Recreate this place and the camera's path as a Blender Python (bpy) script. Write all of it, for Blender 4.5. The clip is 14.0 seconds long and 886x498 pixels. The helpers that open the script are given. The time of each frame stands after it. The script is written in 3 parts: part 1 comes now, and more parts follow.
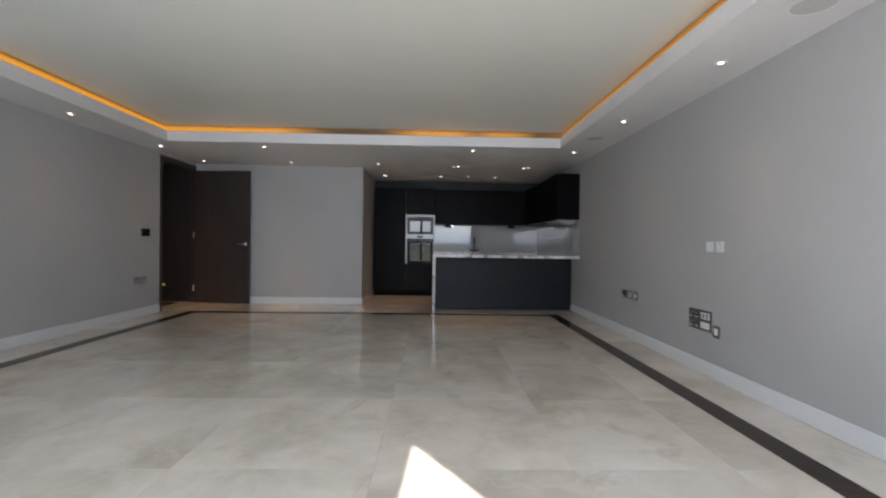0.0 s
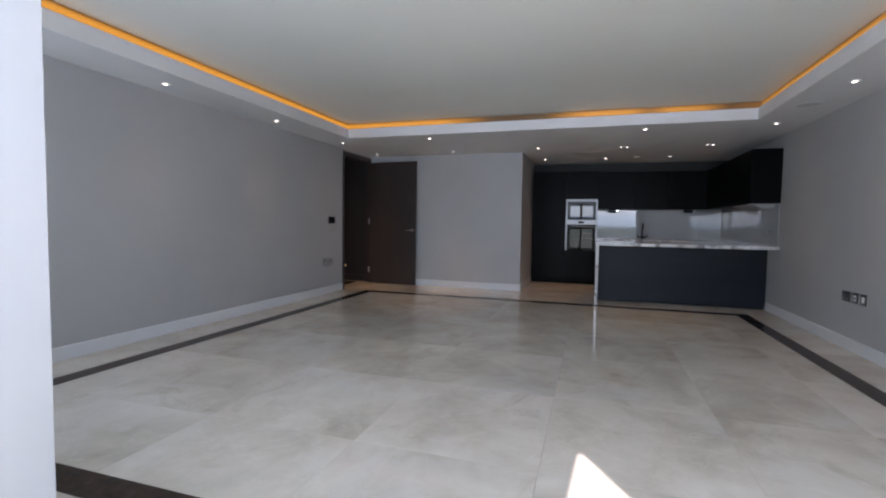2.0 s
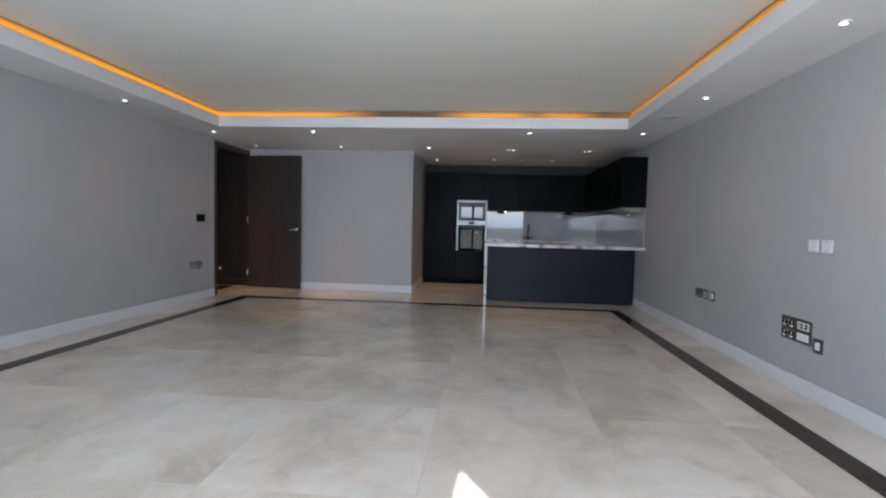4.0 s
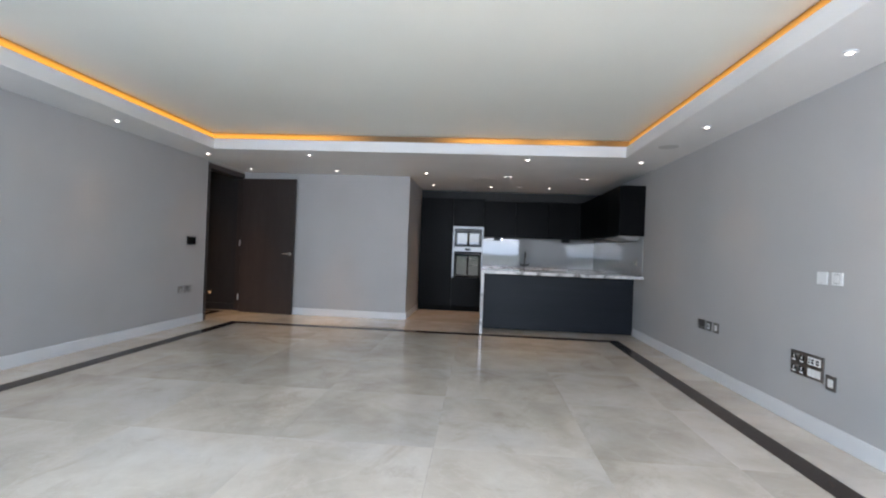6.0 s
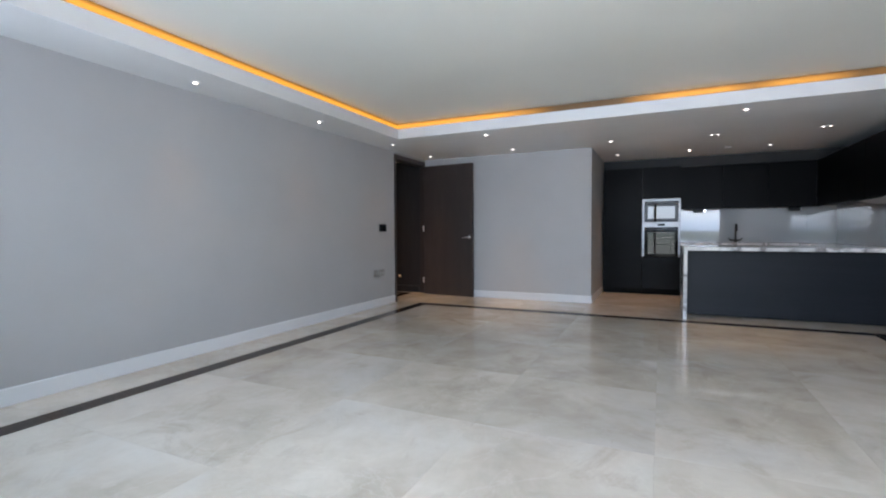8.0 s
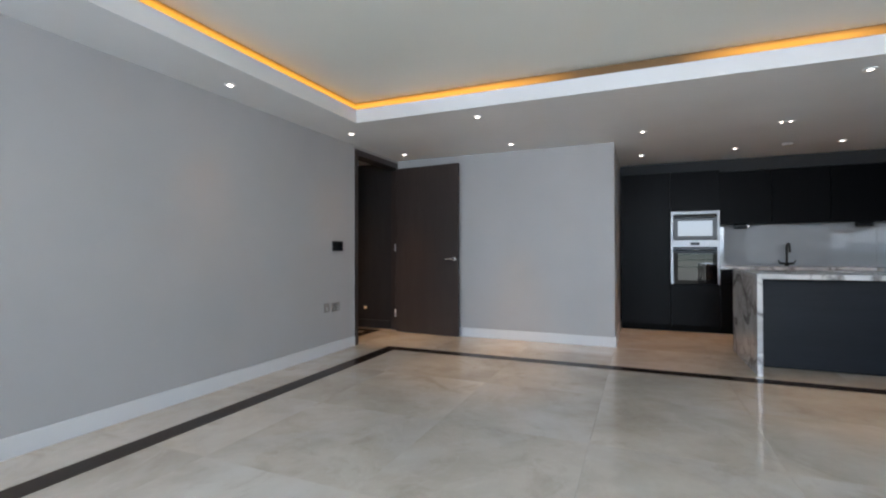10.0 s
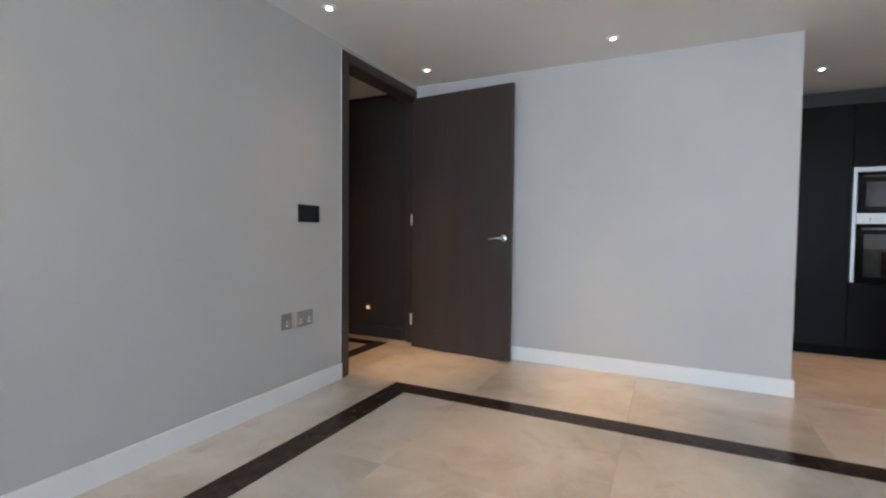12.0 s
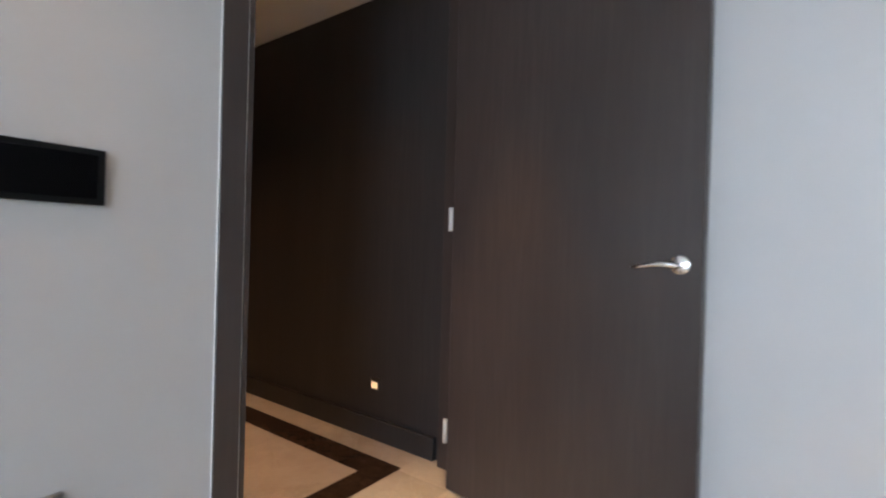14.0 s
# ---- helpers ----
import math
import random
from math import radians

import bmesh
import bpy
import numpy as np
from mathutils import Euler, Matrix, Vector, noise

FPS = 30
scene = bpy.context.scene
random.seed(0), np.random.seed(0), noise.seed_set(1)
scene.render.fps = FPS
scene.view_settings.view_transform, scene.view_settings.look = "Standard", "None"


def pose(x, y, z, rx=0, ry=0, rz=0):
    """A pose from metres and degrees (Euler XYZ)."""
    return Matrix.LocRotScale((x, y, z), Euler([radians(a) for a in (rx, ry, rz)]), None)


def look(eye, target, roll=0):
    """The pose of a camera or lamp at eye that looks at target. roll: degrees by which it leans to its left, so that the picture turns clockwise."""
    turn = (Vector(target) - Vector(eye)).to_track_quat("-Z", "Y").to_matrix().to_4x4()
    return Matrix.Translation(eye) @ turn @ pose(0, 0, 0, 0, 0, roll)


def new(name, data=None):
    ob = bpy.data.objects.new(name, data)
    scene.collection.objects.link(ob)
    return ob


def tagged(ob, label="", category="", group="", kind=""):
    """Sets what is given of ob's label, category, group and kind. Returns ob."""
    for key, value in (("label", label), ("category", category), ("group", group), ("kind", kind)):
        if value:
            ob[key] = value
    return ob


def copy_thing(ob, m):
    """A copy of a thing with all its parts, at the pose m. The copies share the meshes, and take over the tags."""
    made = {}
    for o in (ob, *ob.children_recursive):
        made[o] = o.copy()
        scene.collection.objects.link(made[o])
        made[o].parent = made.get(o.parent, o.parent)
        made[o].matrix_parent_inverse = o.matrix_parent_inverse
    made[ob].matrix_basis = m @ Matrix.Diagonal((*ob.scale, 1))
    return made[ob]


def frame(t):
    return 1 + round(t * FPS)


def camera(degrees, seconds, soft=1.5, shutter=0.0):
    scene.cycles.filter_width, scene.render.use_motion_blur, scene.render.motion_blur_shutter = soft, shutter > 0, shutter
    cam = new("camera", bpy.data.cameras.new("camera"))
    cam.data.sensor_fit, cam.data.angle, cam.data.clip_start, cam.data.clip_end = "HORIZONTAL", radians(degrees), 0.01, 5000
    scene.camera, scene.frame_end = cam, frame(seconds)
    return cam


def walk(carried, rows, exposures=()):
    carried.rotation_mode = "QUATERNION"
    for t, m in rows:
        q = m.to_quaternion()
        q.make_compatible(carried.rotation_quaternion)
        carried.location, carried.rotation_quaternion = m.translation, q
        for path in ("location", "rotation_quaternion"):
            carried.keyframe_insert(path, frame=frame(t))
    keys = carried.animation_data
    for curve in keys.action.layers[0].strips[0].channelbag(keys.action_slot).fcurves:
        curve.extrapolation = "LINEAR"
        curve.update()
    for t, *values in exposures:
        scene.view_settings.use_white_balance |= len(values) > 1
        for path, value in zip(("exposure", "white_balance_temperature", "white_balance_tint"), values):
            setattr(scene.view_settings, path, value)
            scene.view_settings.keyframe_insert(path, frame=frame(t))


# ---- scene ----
cam = camera(87.3, 14.0, soft=2.1, shutter=0.4)
PATH = [
    (0, (0.08, 0.317, 1.065), (0.127, 2.316, 1.044), 0.8),
    (0.5, (0.022, 0.325, 1.098), (0.199, 2.314, 0.996), 1.7),
    (1, (0.012, 0.337, 1.082), (-0.061, 2.332, 0.97), 0.2),
    (1.5, (-0.017, 0.356, 1.063), (-0.45, 2.306, 0.973), 0.3),
    (2, (0.019, 0.374, 1.139), (-0.586, 2.277, 1.031), 0.9),
    (2.5, (-0.014, 0.377, 1.108), (-0.422, 2.33, 0.976), 0.7),
    (3, (0.048, 0.459, 1.122), (-0.192, 2.436, 0.945), 1.1),
    (5.5, (0.079, 0.751, 1.163), (-0.071, 2.745, 1.201), 1.8),
    (6, (0.04, 0.763, 1.157), (-0.112, 2.757, 1.167), 2.2),
    (6.5, (0.023, 0.808, 1.158), (-0.254, 2.788, 1.151), 1.9),
    (7, (-0.028, 0.814, 1.141), (-0.661, 2.711, 1.153), 1.1),
    (7.5, (-0.1, 0.843, 1.145), (-0.823, 2.707, 1.136), 1.6),
    (8, (-0.16, 1.011, 1.109), (-1.011, 2.82, 1.035), -0.3),
    (10.5, (-1.096, 3.179, 1.094), (-1.87, 5.023, 1.119), -0.1),
    (11, (-1.36, 3.682, 1.078), (-2.248, 5.473, 1.038), 2.1),
    (11.5, (-1.663, 4.148, 1.089), (-2.372, 6.017, 1.034), 0.5),
    (12, (-1.871, 4.662, 1.069), (-2.748, 6.457, 0.992), 0.6),
    (12.5, (-2.146, 5.168, 1.056), (-3.012, 6.97, 1.023), 1.7),
    (13, (-2.333, 5.734, 1.059), (-3.277, 7.497, 1.029), 1.9),
    (13.3, (-2.468, 6.004, 1.068), (-3.567, 7.675, 1.022), 2.8),
    (13.5, (-2.591, 6.187, 1.047), (-3.674, 7.868, 1.073), 3.6),
    (13.6, (-2.652, 6.314, 1.06), (-3.704, 8.015, 1.085), 2.7),
    (14, (-2.843, 6.717, 1.053), (-4.021, 8.334, 1.04), 1.6),
]
walk(cam, [(t, look(eye, target, roll)) for t, eye, target, roll in PATH],
     exposures=[(0.0, 2.07, 7150, 24), (0.5, 2.23, 6800, 27), (1.5, 2.11, 6600, 26), (3.0, 2.05, 6640, 26), (5.5, 2.83, 6680, 22), (6.5, 2.67, 6600, 22), (8.0, 2.73, 6500, 22), (10.5, 2.92, 6700, 20),
                (11.2, 3.19, 6800, 20), (12.0, 3.18, 6800, 20), (12.5, 3.11, 6600, 20), (13.0, 3.27, 6700, 20), (13.5, 3.41, 6600, 20), (14.0, 3.67, 6550, 20)])

# ---- world, sun and exposure ----
SUN_ELEVATION = 37.0
world = bpy.data.worlds.new("sky")
scene.world = world
world.use_nodes = True
wn = world.node_tree.nodes
sky = wn.new("ShaderNodeTexSky")
sky.sky_type = "NISHITA"
sky.sun_disc = False
sky.sun_elevation = radians(SUN_ELEVATION)
sky.sun_rotation = radians(180)
sky.dust_density = 0.2
sky.ozone_density = 3.0
world.node_tree.links.new(sky.outputs["Color"], wn["Background"].inputs["Color"])
wn["Background"].inputs["Strength"].default_value = 0.05

sun_data = bpy.data.lights.new("sun", "SUN")
sun_data.energy = 5.0
sun_data.angle = radians(0.5)
sun_data.color = (1.0, 0.97, 0.93)
sun = new("sun", sun_data)
el = radians(SUN_ELEVATION)
sun.matrix_world = look((0, -20 * math.cos(el), 20 * math.sin(el)), (0, 0, 0))


# the sky's light through each opening of the window wall: bright sky, a band of far hills, duller ground
def daylight(name, x0, x1, z0, z1, y, watts, dip=0.45):
    data = bpy.data.lights.new(name, "AREA")
    data.shape, data.size, data.size_y = "RECTANGLE", x1 - x0, z1 - z0
    data.energy = watts
    data.color = (0.58, 0.79, 1.0)
    data.use_nodes = True
    nodes, links = data.node_tree.nodes, data.node_tree.links
    split, ramp = nodes.new("ShaderNodeSeparateXYZ"), nodes.new("ShaderNodeValToRGB")
    span = nodes.new("ShaderNodeMapRange")
    span.inputs["From Min"].default_value, span.inputs["From Max"].default_value = 0.0, 2.4
    links.new(nodes.new("ShaderNodeNewGeometry").outputs["Position"], split.inputs["Vector"])
    links.new(split.outputs["Z"], span.inputs["Value"])
    links.new(span.outputs["Result"], ramp.inputs["Fac"])
    steps = ((0.0, (0.07, 0.075, 0.06)), (0.42, (0.07, 0.10, 0.06)), (0.46, (0.30, 0.36, 0.36)), (0.49, (0.80, 0.86, 0.90)), (0.75, (1.15, 1.12, 1.06)))
    e = ramp.color_ramp.elements
    while len(e) < len(steps):
        e.new(0.5)
    for k, (p, c) in enumerate(steps):
        e[k].position, e[k].color = p, (*c, 1)
    links.new(ramp.outputs["Color"], nodes["Emission"].inputs["Color"])
    ob = new(name, data)
    ob.matrix_world = look(((x0 + x1) / 2, y, (z0 + z1) / 2), ((x0 + x1) / 2, y + 1, (z0 + z1) / 2 - dip))
    return ob


daylight("window_daylight", -0.33, 1.78, 0.15, 2.25, -0.17, 27.0, 0.2)
daylight("window_daylight", -1.37, -0.43, 0.15, 2.25, -0.17, 13.0, 0.2)
daylight("window_daylight", -3.50, -1.95, 0.40, 2.15, 1.00, 8.0, 0.0)


# ---- materials ----
def material(name, color, rough=0.5, metal=0.0, spec=0.5, coat=0.0):
    m = bpy.data.materials.new(name)
    m.use_nodes = True
    b = m.node_tree.nodes["Principled BSDF"]
    b.inputs["Base Color"].default_value = (*color, 1)
    b.inputs["Roughness"].default_value = rough
    b.inputs["Metallic"].default_value = metal
    b.inputs["Specular IOR Level"].default_value = spec
    b.inputs["Coat Weight"].default_value = coat
    return m


class Nodes:
    """Short hand for wiring a material's nodes."""

    def __init__(self, m):
        self.tree = m.node_tree
        self.bsdf = m.node_tree.nodes["Principled BSDF"]

    def add(self, kind, **values):
        n = self.tree.nodes.new(kind)
        for key, value in values.items():
            n.inputs[key].default_value = value
        return n

    def link(self, a, b):
        self.tree.links.new(a, b)

    def coords(self, scale=(1, 1, 1), shift=None):
        geo = self.add("ShaderNodeNewGeometry")
        mp = self.add("ShaderNodeMapping")
        mp.inputs["Scale"].default_value = scale
        self.link(geo.outputs["Position"], mp.inputs["Vector"])
        if shift is not None:
            self.link(shift, mp.inputs["Location"])
        return mp.outputs["Vector"]

    def noise(self, vector, scale, detail=4.0, rough=0.55, distort=0.0):
        n = self.add("ShaderNodeTexNoise", Scale=scale, Detail=detail, Roughness=rough, Distortion=distort)
        self.link(vector, n.inputs["Vector"])
        return n.outputs["Fac"]

    def ramp(self, fac, stops):
        r = self.add("ShaderNodeValToRGB")
        e = r.color_ramp.elements
        while len(e) < len(stops):
            e.new(0.5)
        for k, (p, c) in enumerate(stops):
            e[k].position, e[k].color = p, (*c, 1)
        self.link(fac, r.inputs["Fac"])
        return r.outputs["Color"]

    def mix(self, fac, a, b, mode="MIX"):
        n = self.add("ShaderNodeMix")
        n.data_type, n.blend_type = "RGBA", mode
        ins = [s for s in n.inputs if s.enabled]
        for value, socket in zip((fac, a, b), ins):
            if isinstance(value, (int, float)):
                socket.default_value = value
            elif isinstance(value, tuple):
                socket.default_value = (*value, 1)
            else:
                self.link(value, socket)
        return [s for s in n.outputs if s.enabled][0]

    def span(self, fac, low, high):
        n = self.add("ShaderNodeMapRange")
        n.inputs["To Min"].default_value, n.inputs["To Max"].default_value = low, high
        self.link(fac, n.inputs["Value"])
        return n.outputs["Result"]

    def bump(self, height, strength, distance=0.002):
        n = self.add("ShaderNodeBump", Strength=strength, Distance=distance)
        self.link(height, n.inputs["Height"])
        self.link(n.outputs["Normal"], self.bsdf.inputs["Normal"])

    def color(self, socket):
        self.link(socket, self.bsdf.inputs["Base Color"])

    def rough(self, socket):
        self.link(socket, self.bsdf.inputs["Roughness"])


def paint(name, color, rough, spread=0.03, spec=0.4):
    """Rolled wall paint: faint clouding, orange-peel relief."""
    m = material(name, color, rough, spec=spec)
    n = Nodes(m)
    v = n.coords()
    big = n.noise(v, 1.3, 3)
    low = tuple(c * (1 - spread) for c in color)
    high = tuple(min(1, c * (1 + spread)) for c in color)
    n.color(n.ramp(big, [(0.3, low), (0.7, high)]))
    n.rough(n.span(n.noise(v, 3.0, 4), rough - 0.05, rough + 0.05))
    n.bump(n.noise(v, 260, 2), 0.10, 0.001)
    return m


WALL = paint("grey_wall_paint", (0.445, 0.438, 0.431), 0.55)
WHITE = paint("white_skirting_paint", (0.71, 0.71, 0.71), 0.35)
SOFFIT = paint("white_ceiling_paint", (0.76, 0.76, 0.755), 0.50)
TRAY = paint("satin_tray_ceiling", (0.735, 0.745, 0.69), 0.45, 0.015, 0.3)
REVEAL = paint("white_gloss_paint", (0.50, 0.50, 0.505), 0.25)
# grey filler darkened: the shade of the gap under the ceiling is in the colour
BULK = paint("shade_darkened_filler_paint", (0.018, 0.0175, 0.0175), 0.6)
PLASTER = paint("plain_plaster", (0.35, 0.35, 0.35), 0.7)
DECK = paint("polished_balcony_tile", (0.13, 0.14, 0.12), 0.08, 0.05, 0.6)


def marble_floor(name, base, dark, light):
    """Polished cream marble: soft clouds, thin veins, each tile its own tint."""
    m = material(name, base, 0.1, spec=0.7)
    n = Nodes(m)
    info = n.add("ShaderNodeObjectInfo")
    jump = n.add("ShaderNodeVectorMath")
    jump.operation = "SCALE"
    jump.inputs[0].default_value = (37.0, 19.0, 5.0)
    n.link(info.outputs["Random"], jump.inputs["Scale"])
    v = n.coords(shift=jump.outputs["Vector"])
    cloud = n.noise(v, 1.05, 6, 0.58, 0.6)
    col = n.ramp(cloud, [(0.32, dark), (0.5, base), (0.68, light)])
    fine = n.noise(v, 4.2, 8, 0.64, 0.5)
    col = n.mix(0.26, col, n.ramp(fine, [(0.35, dark), (0.65, light)]))
    patch = n.ramp(n.noise(v, 0.85, 6, 0.62, 0.7), [(0.50, (0, 0, 0)), (0.68, (0.45, 0.45, 0.45))])
    col = n.mix(patch, col, tuple(0.35 * c + 0.5 for c in base))
    stain = n.ramp(n.noise(v, 1.9, 9, 0.68, 1.1), [(0.56, (0, 0, 0)), (0.70, (0.5, 0.5, 0.5))])
    col = n.mix(stain, col, tuple(c * k for c, k in zip(dark, (0.86, 0.80, 0.74))))
    wave = n.add("ShaderNodeTexNoise", Scale=1.1, Detail=5, Roughness=0.6, Distortion=1.6)
    n.link(v, wave.inputs["Vector"])
    vein = n.ramp(wave.outputs["Fac"], [(0.485, (0, 0, 0)), (0.5, (1, 1, 1)), (0.515, (0, 0, 0))])
    faint = n.add("ShaderNodeMath")
    faint.operation = "MULTIPLY"
    faint.inputs[1].default_value = 0.22
    n.link(vein, faint.inputs[0])
    col = n.mix(faint.outputs["Value"], col, light)
    tint = n.span(info.outputs["Random"], 0.925, 1.035)
    grey = n.add("ShaderNodeCombineColor")
    for k in range(3):
        n.link(tint, grey.inputs[k])
    col = n.mix(1.0, col, grey.outputs["Color"], "MULTIPLY")
    n.color(col)
    n.rough(n.span(n.noise(v, 5.0, 5), 0.02, 0.065))
    n.bump(n.noise(v, 2.2, 2), 0.02, 0.004)
    return m


MARBLE = marble_floor("cream_marble", (0.615, 0.54, 0.447), (0.468, 0.406, 0.33), (0.735, 0.67, 0.588))
GROUT = material("beige_grout", (0.38, 0.33, 0.265), 0.8)


def dark_marble():
    m = material("dark_brown_marble", (0.045, 0.032, 0.028), 0.12, spec=0.12)
    n = Nodes(m)
    v = n.coords()
    n.color(n.ramp(n.noise(v, 14, 8, 0.65, 0.8), [(0.3, (0.024, 0.0145, 0.011)), (0.62, (0.050, 0.032, 0.024)), (0.8, (0.09, 0.063, 0.05))]))
    n.rough(n.span(n.noise(v, 8, 4), 0.08, 0.22))
    return m


BORDER = dark_marble()


def veneer(name, dark, light, rough, upright=True, spec=0.4, grain=60):
    """Stained wood with a fine straight grain."""
    m = material(name, dark, rough, spec=spec)
    n = Nodes(m)
    info = n.add("ShaderNodeObjectInfo")
    jump = n.add("ShaderNodeVectorMath")
    jump.operation = "SCALE"
    jump.inputs[0].default_value = (11.0, 7.0, 3.0)
    n.link(info.outputs["Random"], jump.inputs["Scale"])
    v = n.coords((grain, grain, 1.2) if upright else (1.2, grain, grain), jump.outputs["Vector"])
    fine = n.noise(v, 3.0, 6, 0.6, 0.3)
    w = n.coords((6, 6, 0.5) if upright else (0.5, 6, 6), jump.outputs["Vector"])
    broad = n.noise(w, 1.0, 3)
    col = n.ramp(fine, [(0.2, dark), (0.8, light)])
    col = n.mix(n.ramp(broad, [(0.3, (0.05, 0.05, 0.05)), (0.7, (0.75, 0.75, 0.75))]), col, dark)
    n.color(col)
    n.rough(n.span(fine, rough - 0.06, rough + 0.08))
    n.bump(fine, 0.06, 0.0005)
    return m


WENGE = veneer("dark_stained_wenge", (0.037, 0.027, 0.024), (0.063, 0.047, 0.042), 0.36, grain=22)
HALLWOOD = veneer("dark_wall_panelling", (0.024, 0.0225, 0.0228), (0.046, 0.043, 0.0435), 0.42, grain=30)
KITCHEN = veneer("black_stained_oak", (0.0031, 0.0031, 0.0034), (0.0062, 0.0062, 0.0068), 0.34, spec=0.055)
# island front: the blue sky's reflection is mixed into the wood colour
ISLAND = veneer("sky_tinted_black_oak", (0.009, 0.011, 0.015), (0.018, 0.021, 0.028), 0.40, upright=False, spec=0.18)
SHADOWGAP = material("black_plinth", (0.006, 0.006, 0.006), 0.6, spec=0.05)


def veined_stone():
    m = material("white_veined_marble", (0.7, 0.69, 0.68), 0.14)
    n = Nodes(m)
    v = n.coords()
    base = n.ramp(n.noise(v, 3, 6, 0.6, 0.5), [(0.3, (0.42, 0.41, 0.40)), (0.55, (0.66, 0.65, 0.64)), (0.8, (0.80, 0.79, 0.78))])
    wave = n.noise(v, 1.3, 5, 0.5, 0.5)
    vein = n.ramp(wave, [(0.475, (0, 0, 0)), (0.50, (0.9, 0.9, 0.9)), (0.53, (0, 0, 0))])
    col = n.mix(vein, base, (0.17, 0.155, 0.15))
    fine = n.noise(v, 2.6, 6, 0.6, 0.7)
    vein2 = n.ramp(fine, [(0.475, (0, 0, 0)), (0.5, (0.7, 0.7, 0.7)), (0.525, (0, 0, 0))])
    col = n.mix(vein2, col, (0.30, 0.28, 0.27))
    n.color(col)
    n.rough(n.span(n.noise(v, 9, 3), 0.08, 0.18))
    return m


STONE = veined_stone()


def brushed(name, color, rough):
    m = material(name, color, rough, metal=1.0)
    n = Nodes(m)
    f = n.noise(n.coords((2, 220, 220)), 2.0, 3)
    n.rough(n.span(f, rough - 0.06, rough + 0.10))
    n.bump(f, 0.05, 0.0003)
    return m


STEEL = brushed("brushed_steel", (0.27, 0.27, 0.275), 0.38)
PLATE = brushed("satin_steel_plate", (0.36, 0.34, 0.32), 0.38)
CHROME = material("satin_chrome", (0.80, 0.80, 0.80), 0.14, metal=1.0)
DARKMETAL = material("dark_bronze_metal", (0.10, 0.095, 0.09), 0.28, metal=1.0)
BLACKGLASS = material("black_oven_glass", (0.004, 0.004, 0.0045), 0.03, spec=0.10)
OVENPANE = material("tinted_oven_window", (0.007, 0.007, 0.008), 0.012, spec=0.5)
BLACKPLASTIC = material("black_plastic", (0.005, 0.005, 0.0055), 0.32, spec=0.2)
SCREEN = material("dark_screen_glass", (0.004, 0.004, 0.0045), 0.10, spec=0.2)
WHITEPLASTIC = material("white_plastic", (0.78, 0.78, 0.77), 0.32)
GREYPLASTIC = material("grey_grille", (0.55, 0.55, 0.54), 0.6)
DARKHOLE = material("dark_recess", (0.02, 0.02, 0.02), 0.7)
# plate metal darkened: the dark kitchen's reflection is put into the colour
DARKPLATE = brushed("reflection_darkened_plate", (0.22, 0.205, 0.195), 0.32)
SPLASH = material("pale_grey_glass_splashback", (0.42, 0.42, 0.415), 0.025, spec=0.5, coat=0.2)
FRAMEGREY = material("grey_window_frame", (0.20, 0.21, 0.22), 0.4)
PALESTEEL = brushed("pale_steel", (0.62, 0.62, 0.61), 0.5)
PALESTEEL.node_tree.nodes["Principled BSDF"].inputs["Metallic"].default_value = 0.4
RAILWHITE = material("white_rail_paint", (0.75, 0.75, 0.75), 0.4)


def glass():
    m = material("window_glass", (1, 1, 1), 0.0)
    b = m.node_tree.nodes["Principled BSDF"]
    b.inputs["Transmission Weight"].default_value = 1.0
    b.inputs["IOR"].default_value = 1.45
    return m


GLASS = glass()


def glow(name, color, strength):
    m = material(name, color, 0.5)
    b = m.node_tree.nodes["Principled BSDF"]
    b.inputs["Emission Color"].default_value = (*color, 1)
    b.inputs["Emission Strength"].default_value = strength
    return m


AMBER = (1.0, 0.45, 0.04)
LED = glow("amber_led_diffuser", AMBER, 0.17)
LEDDIM = glow("amber_led_diffuser_dim", AMBER, 0.125)
LEDFAR = glow("amber_led_diffuser_patchy", AMBER, 0.17)
for m in (LED, LEDDIM, LEDFAR):
    m.node_tree.nodes["Principled BSDF"].inputs["Base Color"].default_value = (0.16, 0.085, 0.03, 1)
n = Nodes(LEDFAR)
sep = n.add("ShaderNodeSeparateXYZ")
n.link(n.add("ShaderNodeNewGeometry").outputs["Position"], sep.inputs["Vector"])
along = n.add("ShaderNodeMapRange")
along.inputs["From Min"].default_value, along.inputs["From Max"].default_value = -3.55, 1.93
n.link(sep.outputs["X"], along.inputs["Value"])
lit = n.ramp(along.outputs["Result"], [((x + 3.55) / 5.48, (v, v, v)) for x, v in ((-2.0, 1), (-1.3, 0.03), (-0.6, 0.03), (-0.1, 0.9), (0.4, 0.9), (0.65, 0.35), (0.9, 0.8), (1.2, 0.7), (1.5, 0.08), (1.93, 0.3))])
power = n.add("ShaderNodeMath")
power.operation = "MULTIPLY"
power.inputs[1].default_value = 0.17
n.link(lit, power.inputs[0])
n.link(power.outputs["Value"], n.bsdf.inputs["Emission Strength"])
